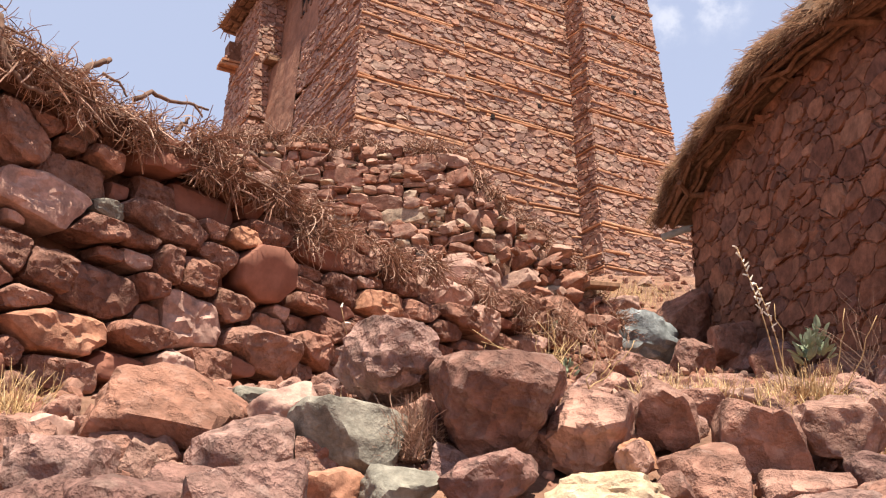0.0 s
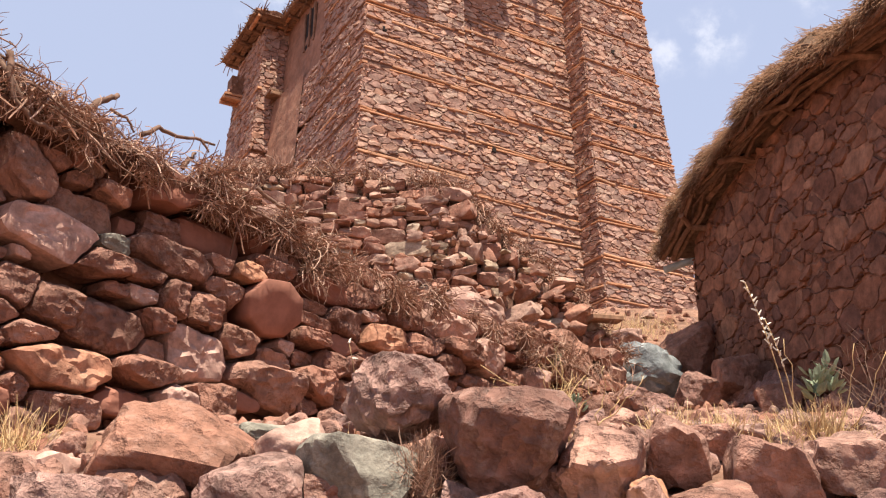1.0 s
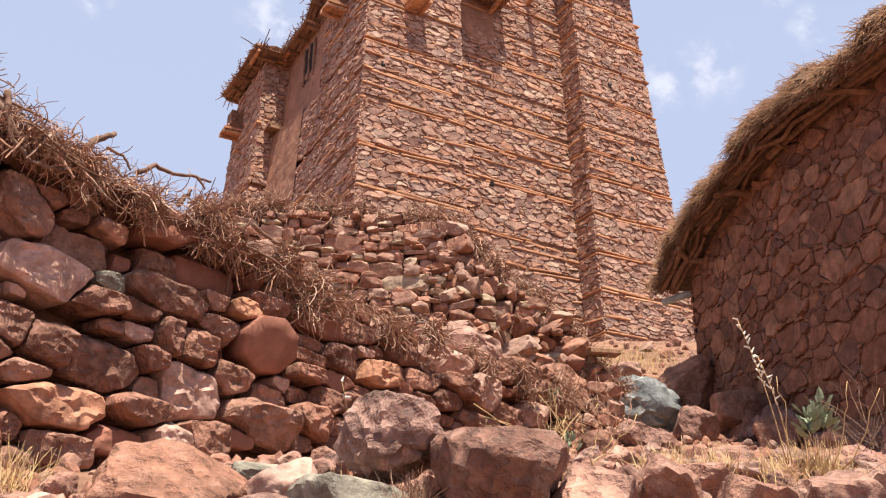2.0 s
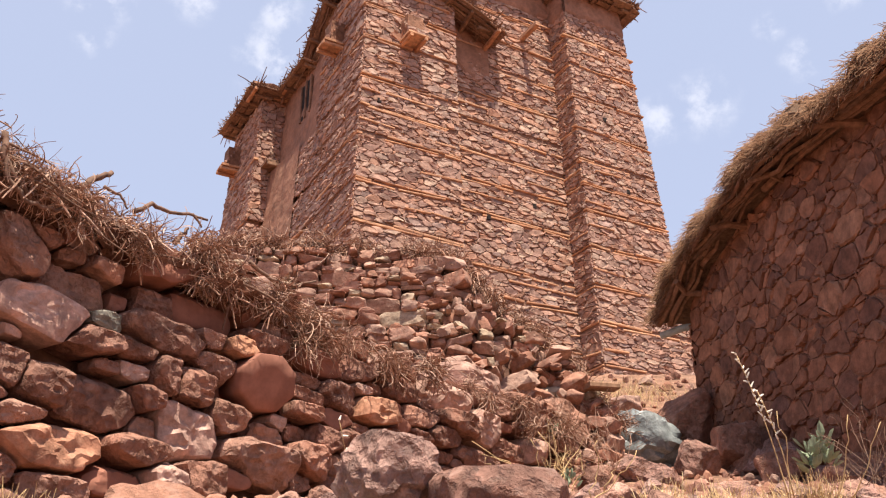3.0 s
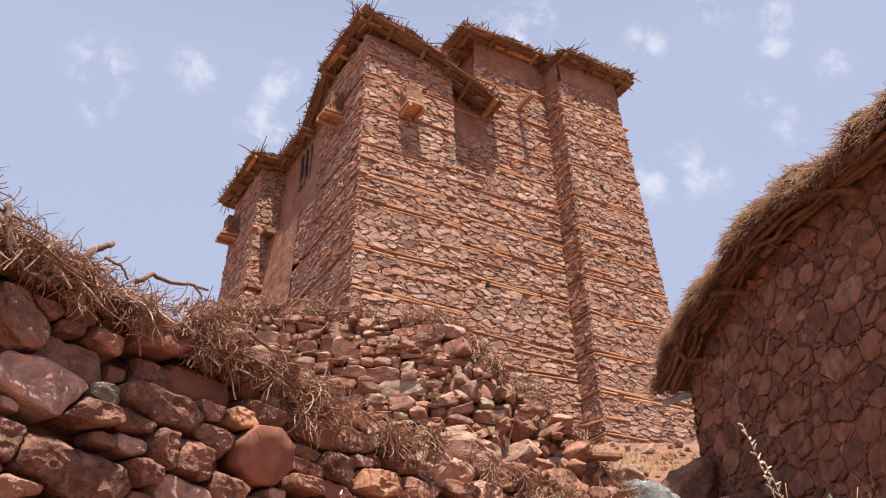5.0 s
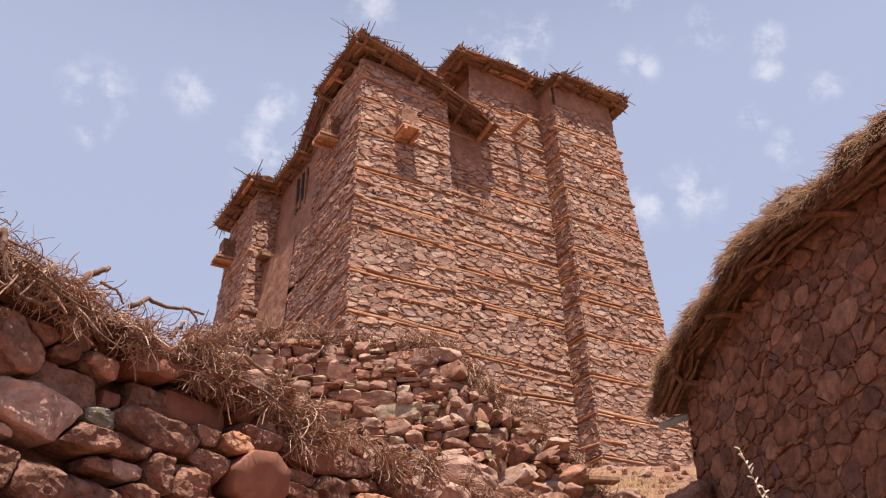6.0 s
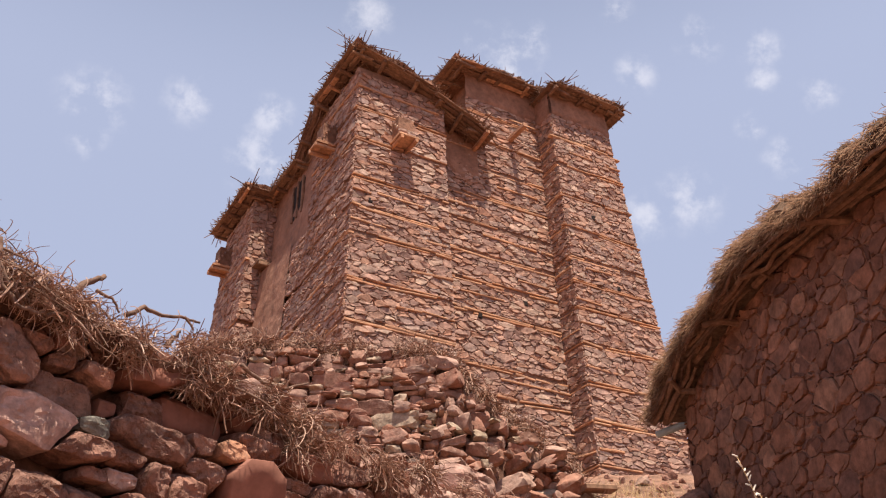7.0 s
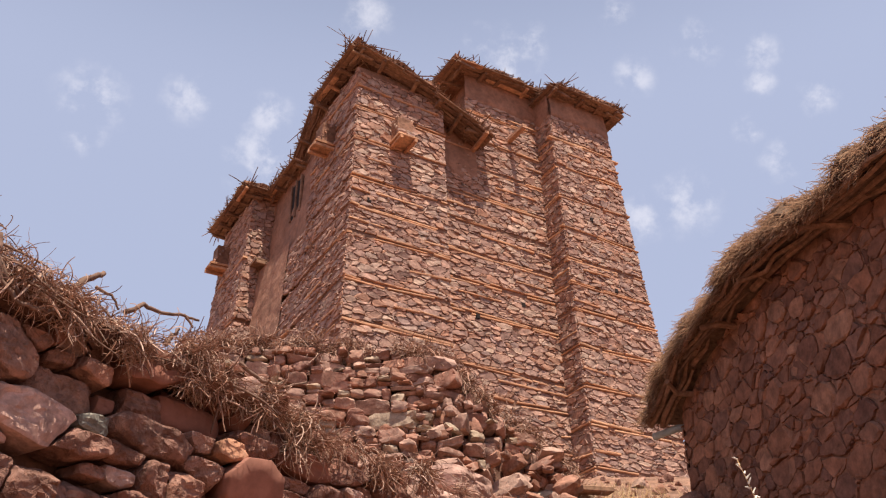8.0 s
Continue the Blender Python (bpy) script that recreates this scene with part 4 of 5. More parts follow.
def build_dry_wall():
    rng = np.random.default_rng(21)
    fill_between()
    for i, (s, z, w, h, tilt, kind, out) in enumerate(LAID):
        poly = outline(rng, s, z, w, h, tilt)
        for j, (s2, z2, w2, h2, *_) in enumerate(LAID):
            dx, dz = s2 - s, z2 - z
            if i == j or abs(dx) > (w + w2) * 0.75 or abs(dz) > (h + h2) * 0.75 or (dx == 0 and dz == 0):
                continue
            d = math.hypot(dx, dz)
            a, b = math.hypot(dx / d * w, dz / d * h), math.hypot(dx / d * w2, dz / d * h2)
            f = a / (a + b)
            nn = (dx / (w + w2) ** 2, dz / (h + h2) ** 2)
            ln = math.hypot(*nn)
            nn = (nn[0] / ln, nn[1] / ln)
            poly = clip_poly(poly, (s + dx * f - nn[0] * 0.007, z + dz * f - nn[1] * 0.007), nn)
            if len(poly) < 3:
                break
        if len(poly) < 3:
            continue
        size = np.ptp(np.array(poly), axis=0)
        if size.min() < 0.05:
            continue
        o = rng.uniform(-0.07, 0.10) if out is None else out
        geo = wall_stone(rng, poly, size[0], size[1], o, W, 0.45 if kind == "s" else 1.0)
        ob = part("stone", geo, MATS[kind], dry_wall, smooth=True)
        ob.data.set_sharp_from_angle(angle=radians(24))


def slab_stone(s, z, w, h, depth=0.22):
    """A flat eight-cornered slab with worn rims, set upright in the face."""
    rng = np.random.default_rng(4)
    n, rings, v = 32, ((1.0, -depth), (1.0, 0.0), (0.985, 0.016), (0.95, 0.024), (0.5, 0.026)), []
    for k, o in rings:
        for i in range(n):
            t = 2 * math.pi * i / n
            r = 0.5 / max(abs(math.cos((t + 0.2) % (math.pi / 4) - math.pi / 8)), 0.1) * 0.93
            v.append(W(s + w * k * r * math.cos(t), z + h * k * r * math.sin(t), 0.05 + o + 0.42 * h * k * r * math.sin(t) + rng.normal(0, 0.0015)))
    fs = [(j * n + i, j * n + (i + 1) % n, (j + 1) * n + (i + 1) % n, (j + 1) * n + i) for j in range(len(rings) - 1) for i in range(n)]
    fs += [tuple((len(rings) - 1) * n + i for i in range(n)), tuple(range(n - 1, -1, -1))]
    part("stone", (v, fs), M_SMOOTH, dry_wall, "smooth flat eight-sided red slab", smooth=True)


slab_stone(3.33, 3.42, 0.53, 0.385)
LAID.append((3.33, 3.42, 0.50, 0.37, 0, "s", -0.12))
build_dry_wall()

# ---------------------------------------------------------------- ruined upper wall behind
ruin = thing("ruined_wall", (-0.6, 10.6, 4.5), "collapsed wall of small pale and red rubble stones", "ruined wall")


def ruin_top(x):
    return 6.42 - 0.62 * smooth01(-0.1, 0.85, x) - 0.45 * smooth01(0.7, 1.6, x) - 1.1 * smooth01(1.5, 2.4, x)


def ruin_y(x, z):
    return 10.15 + 0.22 * (z - 5.4) + 0.95 * smooth01(-0.2, 1.8, x) + 0.10 * x


def build_ruin():
    rng = np.random.default_rng(44)
    xs = np.arange(-5.0, 2.3, 0.2)
    v, fs = [], []
    for x in xs:
        t = ruin_top(x) - 0.06
        for z in np.linspace(3.3, 1, 9) * 0 + np.linspace(3.3, t, 9):
            v.append((x, ruin_y(x, z) + 0.10 + rng.normal(0, 0.02), z))
        v.append((x, ruin_y(x, t) + 0.9, t - 0.1))
        v.append((x, ruin_y(x, t) + 1.0, 3.3))
    m = 11
    for i in range(len(xs) - 1):
        for j in range(m - 1):
            fs.append((i * m + j, (i + 1) * m + j, (i + 1) * m + j + 1, i * m + j + 1))
    fs += [tuple(range(m)), tuple((len(xs) - 1) * m + j for j in range(m - 1, -1, -1))]
    # same dark core: gap shade is in the colour here too
    part("rubble_core", (v, fs), M_GAP_SHADE, ruin)
    for k, (c, poly) in enumerate(cells(rng, 5.3, 2.8, 0.205, 0.098, 0.2, 0.95)):
        p = np.array(poly)
        w, h = np.ptp(p, axis=0)
        x, z = c[0] - 3.1, c[1] + 3.8
        if z + h * 0.3 > ruin_top(x):
            continue
        slump = smooth01(-0.5, 0.5, x)
        ob = new("stone", rock_mesh("slab" if k % 3 else "wall", int(rng.integers(0, 18)), M_RUBBLE if k % 9 else M_DRAB))
        ob.parent = ruin
        ob.location = Vector((x, ruin_y(x, z) + rng.normal(0.03, 0.045 + 0.06 * slump), z)) - ORG[ruin]
        ob.rotation_euler = (rng.normal(0.14, 0.08 + 0.26 * slump), rng.normal(0, 0.06 + 0.38 * slump), rng.normal(0, 0.16 + 0.3 * slump) + (math.pi if rng.uniform() < 0.5 else 0))
        ob.scale = (w * 0.98, rng.uniform(0.18, 0.34), h * (0.97 + 0.2 * slump))


build_ruin()

# ---------------------------------------------------------------- hut
def P_(az, el, d):
    a, e = radians(az), radians(el)
    return (d * math.sin(a) * math.cos(e), d * math.cos(a) * math.cos(e), 1.6 + d * math.sin(e))


HA, HD = np.array([3.72, 12.75]), np.array([0.135, -0.991])   # far corner; run towards the viewer
HN = np.array([-0.991, -0.135])
hut = thing("stone_hut", (5.2, 9.0, 3.6), "low hut of mud-set red stone with a thatched brush roof", "hut")


def HW(a, z, out=0.0):
    o = out - 0.03 * (z - 4)
    return np.array([HA[0] + HD[0] * a + HN[0] * o, HA[1] + HD[1] * a + HN[1] * o, z])


def hut_head(a):
    """Height of the hut's wall head, which bows along its length."""
    return float(np.interp(a, [-0.7, -0.07, 0.9, 2.0, 3.3, 4.2, 5.5, 8.4], [6.36, 6.44, 6.82, 6.98, 7.03, 6.92, 6.67, 6.26]))


def build_hut():
    rng = np.random.default_rng(55)
    L, v, fs = 8.2, [], []
    st = np.linspace(0, L, 18)
    for a in st:
        v += [HW(a, 2.0, 0.0), HW(a, hut_head(a) + 0.08, 0.0), HW(a, hut_head(a) + 0.08, -3.6), HW(a, 2.0, -3.6)]
    for i in range(len(st) - 1):
        fs += [(i * 4 + j, i * 4 + (j + 1) % 4, i * 4 + 4 + (j + 1) % 4, i * 4 + 4 + j) for j in range(4)]
    n = len(v)
    fs += [(3, 2, 1, 0), (n - 4, n - 3, n - 2, n - 1)]
    part("hut_core", (v, fs), M_MUD, hut)
    n, rest = 0, []
    for c, poly in rubble_cells(rng, 7.9, 3.85, 0.29, 0.18, 0.5, 1.3, 1.0):
        if 3.2 + c[1] > hut_head(c[0]) + 0.02:
            continue
        g = stone_block(rng, poly, 0.011, 0.030, lambda x, y, o: HW(x, 3.2 + y, o))
        if g is None:
            continue
        if 0.4 < c[0] < 5.2 and n < 300:
            n += 1
            part("stone", g, M_HUT, hut)
        else:
            rest.append(g)
    # far end wall
    for c, poly in rubble_cells(rng, 3.4, 3.0, 0.28, 0.19):
        g = stone_block(rng, poly, 0.012, 0.026, lambda x, y, o: np.array([HA[0] - HN[0] * (3.4 - x) - HD[0] * o, HA[1] - HN[1] * (3.4 - x) - HD[1] * o, 3.3 + y]))
        if g is not None:
            rest.append(g)
    part("hut_masonry", join(rest), M_HUT_J, hut, kind="stuff")


build_hut()


def build_thatch():
    rng = np.random.default_rng(66)
    # rim of the thatch: out from the wall, up from the wall head
    prof = [(-0.45, 0.06), (0.10, 0.06), (0.44, 0.08), (0.51, 0.13), (0.52, 0.22), (0.44, 0.33), (0.22, 0.43), (-0.6, 0.50), (-2.2, 0.5), (-3.9, 0.2), (-3.9, 0.06)]
    swell = lambda a: 1.0 + 0.20 * math.sin(a * 2.1 + 0.5) + 0.16 * math.sin(a * 4.7) + 0.12 * math.sin(a * 9.3)
    P = lambda a, o, z: HW(a, hut_head(a) + z, o)
    v, fs = [], []
    st = np.arange(-0.35, 8.5, 0.11)
    for a in st:
        end = min(1.0, (a + 0.5) / 0.5)
        for o, z in prof:
            k = swell(a) if z > 0.15 else 1.0
            n = noise.fractal(Vector((a * 3.1, o * 4, z * 5)), 0.7, 2.1, 4)
            v.append(P(a, o + (0.05 * n if o > 0 else 0), z * k * (0.45 + 0.55 * end) + 0.05 * n * (z > 0.15)))
    m = len(prof)
    for i in range(len(st) - 1):
        fs += [(i * m + j, i * m + (j + 1) % m, (i + 1) * m + (j + 1) % m, (i + 1) * m + j) for j in range(m)]
    fs += [tuple(range(m - 1, -1, -1)), tuple((len(st) - 1) * m + j for j in range(m))]
    # the thatch body's dark colour includes the shade of its underside
    roof = part("roof", (v, fs), M_SHADED_MAT, hut, "thick shaggy thatch of straw and brush")
    for i in range(6):
        a = 0.4 + i * 1.45 + rng.uniform(-0.2, 0.2)
        pts = [P(a + rng.normal(0, 0.08), o, -0.02 + rng.normal(0, 0.02)) for o in (-0.5, 0.0, 0.25, 0.47)]
        part("rafter", tube(pts, 0.055, 0.04, 7), M_WOOD, roof)
    for o in (0.14, 0.26, 0.38, 0.47):
        a = -0.35
        while a < 8.2:
            ln = rng.uniform(1.2, 2.6)
            pts = [P(a + ln * k / 5, o + rng.normal(0, 0.035), 0.045 + rng.normal(0, 0.03)) for k in range(6)]
            part("pole", tube(pts, rng.uniform(0.03, 0.05), 0.022, 6), M_WOOD, roof)
            a += ln * rng.uniform(0.8, 1.1)
    for k in range(6):
        a = rng.uniform(0, 6.5)
        pts = [P(a + rng.uniform(0.5, 0.9) * j, rng.uniform(0.15, 0.4), 0.03 + rng.uniform(-0.03, 0.08)) for j in range(3)]
        part("branch", tube(pts, 0.03, 0.016, 6), M_BRANCH, roof, smooth=True)
    g = []
    hang = prof[2:9]
    for _ in range(620):
        # a lock of straw: strands that lie together and fall over the rim
        a = rng.uniform(-0.4, 8.3)
        t = rng.uniform(0, 5.99) ** 1.0
        i, f = int(t), t - int(t)
        o, z = (hang[i][0] * (1 - f) + hang[i + 1][0] * f), (hang[i][1] * (1 - f) + hang[i + 1][1] * f)
        end = 0.45 + 0.55 * min(1.0, (a + 0.5) / 0.5)
        lean = rng.normal(0, 0.35)
        up = 0.55 if i >= 4 else (-0.15 if i >= 2 else -0.55)
        for _ in range(int(rng.uniform(14, 30))):
            b = P(a + rng.normal(0, 0.06), o + rng.normal(-0.02, 0.03), z * swell(a) * end + rng.normal(0, 0.03))
            d = (HN[0] + HD[0] * (lean + rng.normal(0, 0.3)), HN[1] + HD[1] * (lean + rng.normal(0, 0.3)), up * rng.uniform(0.0, 0.9) + rng.normal(0, 0.2))
            g.append(strand(rng, b, d, rng.uniform(0.08, 0.24), rng.uniform(0.003, 0.0065), 0.7, 0.7, 3, 3))
    for _ in range(1500):
        o = rng.uniform(-3.5, 0.45)
        g.append(strand(rng, P(-0.33, o, rng.uniform(0.08, 0.30)), (-HD[0] + rng.normal(0, 0.4), -HD[1] + rng.normal(0, 0.4), rng.normal(0, 0.25)), rng.uniform(0.12, 0.32), rng.uniform(0.003, 0.0065), 0.5, 0.5, 3, 3))
    part("straw", join(g), M_THATCH, roof, kind="stuff")


build_thatch()
plank = part("plank", box(P_(10.4, 16.2, 11.6), (0.95, 0.3, 0.02), (-0.3, 0.95, 0), UP, 0.42, 0.2, 0.07), M_WOOD)
tagged(plank, "short weathered plank jutting from the ruined wall", "plank")
part("drain_pipe", tube([HW(-0.11, 6.36, -0.3), HW(-0.21, 6.33, 0.05), HW(-0.47, 6.28, 0.32)], 0.055, 0.055, 14), M_PIPE, hut, "short grey drain pipe", smooth=True)

# ---------------------------------------------------------------- loose boulders
BK = {"r": (M_BOULDER, "angular red sandstone boulder on the rubble bank"), "p": (M_PURPLE, "rough purplish sandstone boulder on the rubble bank"),
      "b": (M_BROWN, "dark brown weathered boulder on the rubble bank"), "g": (M_GREY, "grey-green lichened boulder on the rubble bank"),
      "d": (M_RED, "angular dark red sandstone boulder on the rubble bank"),
      "w": (M_PALE, "pale sun-bleached red rock on the rubble bank"),
      "o": (M_ORANGE, "orange-red broken rock on the rubble bank"), "y": (M_OCHRE, "pale ochre crumbly rock on the rubble bank")}
_bo = np.random.default_rng(77)


def boulder(x, y, z, w, h, tilt, kind, shape="big"):
    i = int(_bo.integers(0, 40))
    mat, label = BK[kind]
    ob = new("boulder", rock_mesh(shape, i, mat))
    ob.location = (x, y, z)
    ob.rotation_euler = (_bo.normal(0.08 if kind in "wy" else 0.24, 0.08), radians(tilt), -math.atan2(x, y) + _bo.normal(0, 0.2))
    ob.scale = (w * 1.05, (w + h) * 0.6, h * 1.09)
    tagged(ob, label, "boulder", "boulders of the rubble bank")


boulder(-0.20, 3.63, 2.34, 0.38, 0.35, 0, "p", "cob")
boulder(0.21, 3.42, 2.13, 0.50, 0.39, 0, "b")
boulder(-0.39, 3.60, 2.03, 0.46, 0.32, 196, "g")
boulder(-1.13, 3.75, 2.15, 0.61, 0.39, 10, "d")
boulder(-0.78, 3.50, 1.93, 0.40, 0.35, 0, "p")
boulder(0.58, 3.50, 2.04, 0.33, 0.33, 8, "r")
boulder(0.90, 3.62, 2.12, 0.29, 0.29, 20, "r")
boulder(0.16, 3.20, 1.85, 0.36, 0.20, -5, "b")
boulder(1.22, 3.55, 1.97, 0.39, 0.38, 8, "r")
boulder(0.94, 3.30, 1.85, 0.30, 0.24, -10, "r")
boulder(0.55, 3.10, 1.78, 0.41, 0.17, 0, "y", "cob")
boulder(-0.15, 3.20, 1.81, 0.24, 0.16, 0, "g")
boulder(-0.70, 3.90, 2.19, 0.32, 0.18, -15, "w")
boulder(-1.40, 3.40, 1.88, 0.44, 0.32, 10, "p")
boulder(1.55, 3.52, 2.07, 0.36, 0.23, 0, "r")
boulder(0.70, 3.35, 1.93, 0.14, 0.14, -35, "o")
boulder(-0.41, 3.25, 1.80, 0.27, 0.17, 0, "o")
boulder(1.17, 4.05, 2.24, 0.25, 0.15, 10, "r")
boulder(-0.59, 4.25, 2.31, 0.15, 0.10, 0, "b")
boulder(-0.90, 4.30, 2.31, 0.22, 0.11, 0, "g")
boulder(1.41, 4.25, 2.30, 0.17, 0.09, 0, "w")
boulder(-1.68, 3.50, 1.96, 0.19, 0.28, 0, "r")
boulder(0.82, 4.10, 2.26, 0.10, 0.09, -25, "w")
boulder(-1.66, 3.72, 2.02, 0.40, 0.24, 0, "w")
boulder(0.68, 3.26, 1.91, 0.15, 0.14, -40, "r")
boulder(-0.64, 4.53, 2.37, 0.19, 0.10, 0, "r")
boulder(1.77, 3.71, 2.14, 0.17, 0.17, 0, "r")
boulder(1.40, 4.26, 2.30, 0.18, 0.07, 0, "r")
boulder(-0.91, 3.24, 1.81, 0.31, 0.19, 0, "b")
boulder(1.25, 3.23, 1.80, 0.32, 0.16, 0, "r")
boulder(0.49, 4.16, 2.33, 0.18, 0.13, 0, "r")
boulder(0.79, 4.01, 2.24, 0.15, 0.10, -20, "b")
boulder(-1.65, 3.59, 2.03, 0.27, 0.20, 0, "r")
boulder(-1.27, 3.53, 1.96, 0.28, 0.19, 0, "r")
boulder(-0.05, 3.63, 2.03, 0.20, 0.20, 0, "b")
boulder(0.36, 3.52, 1.98, 0.20, 0.18, 0, "b")
boulder(0.80, 3.24, 1.81, 0.19, 0.12, 0, "b")
boulder(-0.31, 3.99, 2.24, 0.20, 0.15, 0, "r")
boulder(1.56, 3.30, 1.85, 0.23, 0.20, 0, "b")


for _k in range(13):
    _x = -1.9 + _k * 0.31 + _bo.uniform(-0.05, 0.05)
    boulder(_x, 2.96 + _bo.uniform(-0.05, 0.08), (1.53 if -0.5 < _x < 0.9 else 1.65) + _bo.uniform(-0.05, 0.05), _bo.uniform(0.34, 0.52), _bo.uniform(0.30, 0.40), _bo.uniform(-15, 15), "bpbbpr"[_k % 6])


def lane_rock(x, y, z, w, d, h, tilt, mat, label, shape="big", i=3):
    ob = new("boulder", rock_mesh(shape, i, mat))
    ob.location, ob.rotation_euler, ob.scale = (x, y, z), (0.1, radians(tilt), 0.4), (w, d, h)
    tagged(ob, label, "boulder")


lane_rock(2.66, 12.0, 4.27, 1.25, 1.0, 0.9, 10, M_SLATE, "smooth blue-grey boulder at the end of the lane", "cob", 2)
lane_rock(3.45, 12.5, 4.75, 1.2, 0.8, 0.75, -35, M_RED, "dark red slab leaning by the hut corner", "big", 8)
lane_rock(2.95, 14.1, 5.4, 0.5, 0.5, 0.35, 0, M_PALE, "pale red rock on the slope", "big", 9)
lane_rock(2.86, 10.19, 3.75, 0.48, 0.43, 0.48, 0, M_BROWN, "dark brown rock in the shade of the hut", "big", 21)
lane_rock(3.49, 10.85, 4.01, 0.67, 0.61, 0.72, 0, M_RED, "smooth red boulder at the foot of the hut", "big", 22)
lane_rock(2.02, 9.69, 3.54, 0.45, 0.41, 0.34, 10, M_BROWN, "dark brown rock on the lane", "big", 23)
lane_rock(1.48, 8.94, 3.30, 0.39, 0.35, 0.30, -10, M_RED, "dark red rock on the lane", "big", 24)
lane_rock(2.16, 8.94, 3.31, 0.39, 0.35, 0.31, 5, M_BROWN, "dark brown rock on the lane", "big", 25)
lane_rock(3.77, 10.19, 3.75, 0.46, 0.42, 0.49, 0, M_BROWN, "dark brown rock in the shade of the hut", "big", 26)
lane_rock(4.88, 11.66, 4.12, 0.62, 0.55, 0.59, 8, M_RED, "dark red rock in the shade of the hut", "big", 27)
lane_rock(4.80, 10.19, 3.75, 0.60, 0.54, 0.51, 0, M_BROWN, "dark brown rock in the shade of the hut", "big", 28)


for _k in range(16):
    _a = 0.6 + _k * 0.42 + _bo.uniform(-0.1, 0.1)
    _p = HW(_a, 0.0, _bo.uniform(0.15, 0.5))
    _s = _bo.uniform(0.3, 0.6)
    lane_rock(_p[0], _p[1], float(ground_z(np.array(_p[0]), np.array(_p[1]))) + _s * 0.2, _s * 1.25, _s, _s * 0.9, _bo.uniform(-25, 25), (M_RED, M_BROWN, M_PURPLE)[_k % 3], "dark red footing stone against the hut wall", "big", 11 + _k)


def rubble(name, n, xr, yr, size, seed, label):
    """Small broken stones strewn over the ground."""
    rng = np.random.default_rng(seed)
    geos = []
    shapes = [rock_shape(np.random.default_rng(900 + k), 2, 8, 0.08) for k in range(10)]
    for _ in range(n):
        x, y = rng.uniform(*xr), rng.uniform(*yr)
        s = size * rng.uniform(0.5, 1.0) / rng.uniform(0.5, 1.6)
        v, q = shapes[int(rng.integers(0, 10))]
        m = np.array(Euler(rng.uniform(-3, 3, 3)).to_matrix())
        z = float(ground_z(np.array(x), np.array(y)))
        geos.append(((v * s * np.array([1.3, 1.0, 0.75])) @ m.T + np.array([x, y, z + s * 0.15]), q))
    ob = part(name, join(geos), M_RUBBLE_J)
    tagged(ob, label, "rubble", kind="stuff")


for _k in range(230):
    _y = _bo.uniform(3.35, 5.2)
    _s = _bo.uniform(0.08, 0.17)
    _x = _bo.uniform(-2.3 + 1.3 * max(0.0, _y - 3.75), 2.3)
    boulder(_x, _y, float(ground_z(np.array(_x), np.array(_y))) + _s * 0.2, _s * _bo.uniform(0.9, 1.4), _s, _bo.uniform(-30, 30), "rrbprrrp"[int(_bo.integers(0, 8))])
rubble("rubble_bank", 700, (-2.4, 2.5), (3.1, 4.7), 0.06, 3, "broken red stones packed between the boulders")
rubble("lower_bank_rubble", 700, (-3.2, 3.4), (1.3, 3.0), 0.11, 8, "broken red stones spilling down the front of the bank")
rubble("path_stones", 260, (-5.0, 5.0), (-4.0, 1.6), 0.05, 9, "small red stones scattered on the earth below the bank")
for _k in range(34):
    _x, _y, _s = _bo.uniform(-2.9, 3.0), _bo.uniform(1.7, 2.75), _bo.uniform(0.22, 0.42)
    boulder(_x, _y, float(ground_z(np.array(_x), np.array(_y))) + _s * 0.15, _s * 1.2, _s * 0.85, _bo.uniform(-20, 20), "bpdrbr"[_k % 6])
rubble("lane_rubble", 1500, (-2.2, 3.8), (4.3, 12.5), 0.085, 4, "loose red stones along the lane")
rubble("slope_rubble", 300, (1.6, 4.5), (12, 16.5), 0.13, 5, "loose stones on the slope below the tower house")
rubble("terrace_rubble", 600, (-3.5, 1.9), (6.0, 10.8), 0.10, 6, "small stones on the terrace behind the wall")

# ---------------------------------------------------------------- dry brush on the walls


def brush_pile(name, n, place, main, label, length=(0.25, 0.7), radius=(0.002, 0.006), seed=1, mat=None, bend=0.9, droop=0.5):
    rng = np.random.default_rng(seed)
    st = []
    for _ in range(n):
        p = place(rng)
        d = np.array(main(rng))
        st.append(strand(rng, p, d, rng.uniform(*length), rng.uniform(*radius), bend, droop, 5, 3))
    ob = part(name, join(st), mat or M_BRUSH)
    tagged(ob, label, "dry brush", kind="stuff")


def cap_top(s):
    """Height of the brush on the near wall."""
    return 4.10 + 0.40 * (1 - smooth01(0.6, 2.9, s)) + 0.06 * math.sin(s * 3.1) * (1 - smooth01(2.5, 4, s))


PROFILE = [(0.02, 0.0), (0.15, 0.10), (0.18, 0.42), (0.08, 0.80), (-0.12, 0.97), (-0.35, 0.9), (-0.5, 0.5), (-0.55, 0.0)]


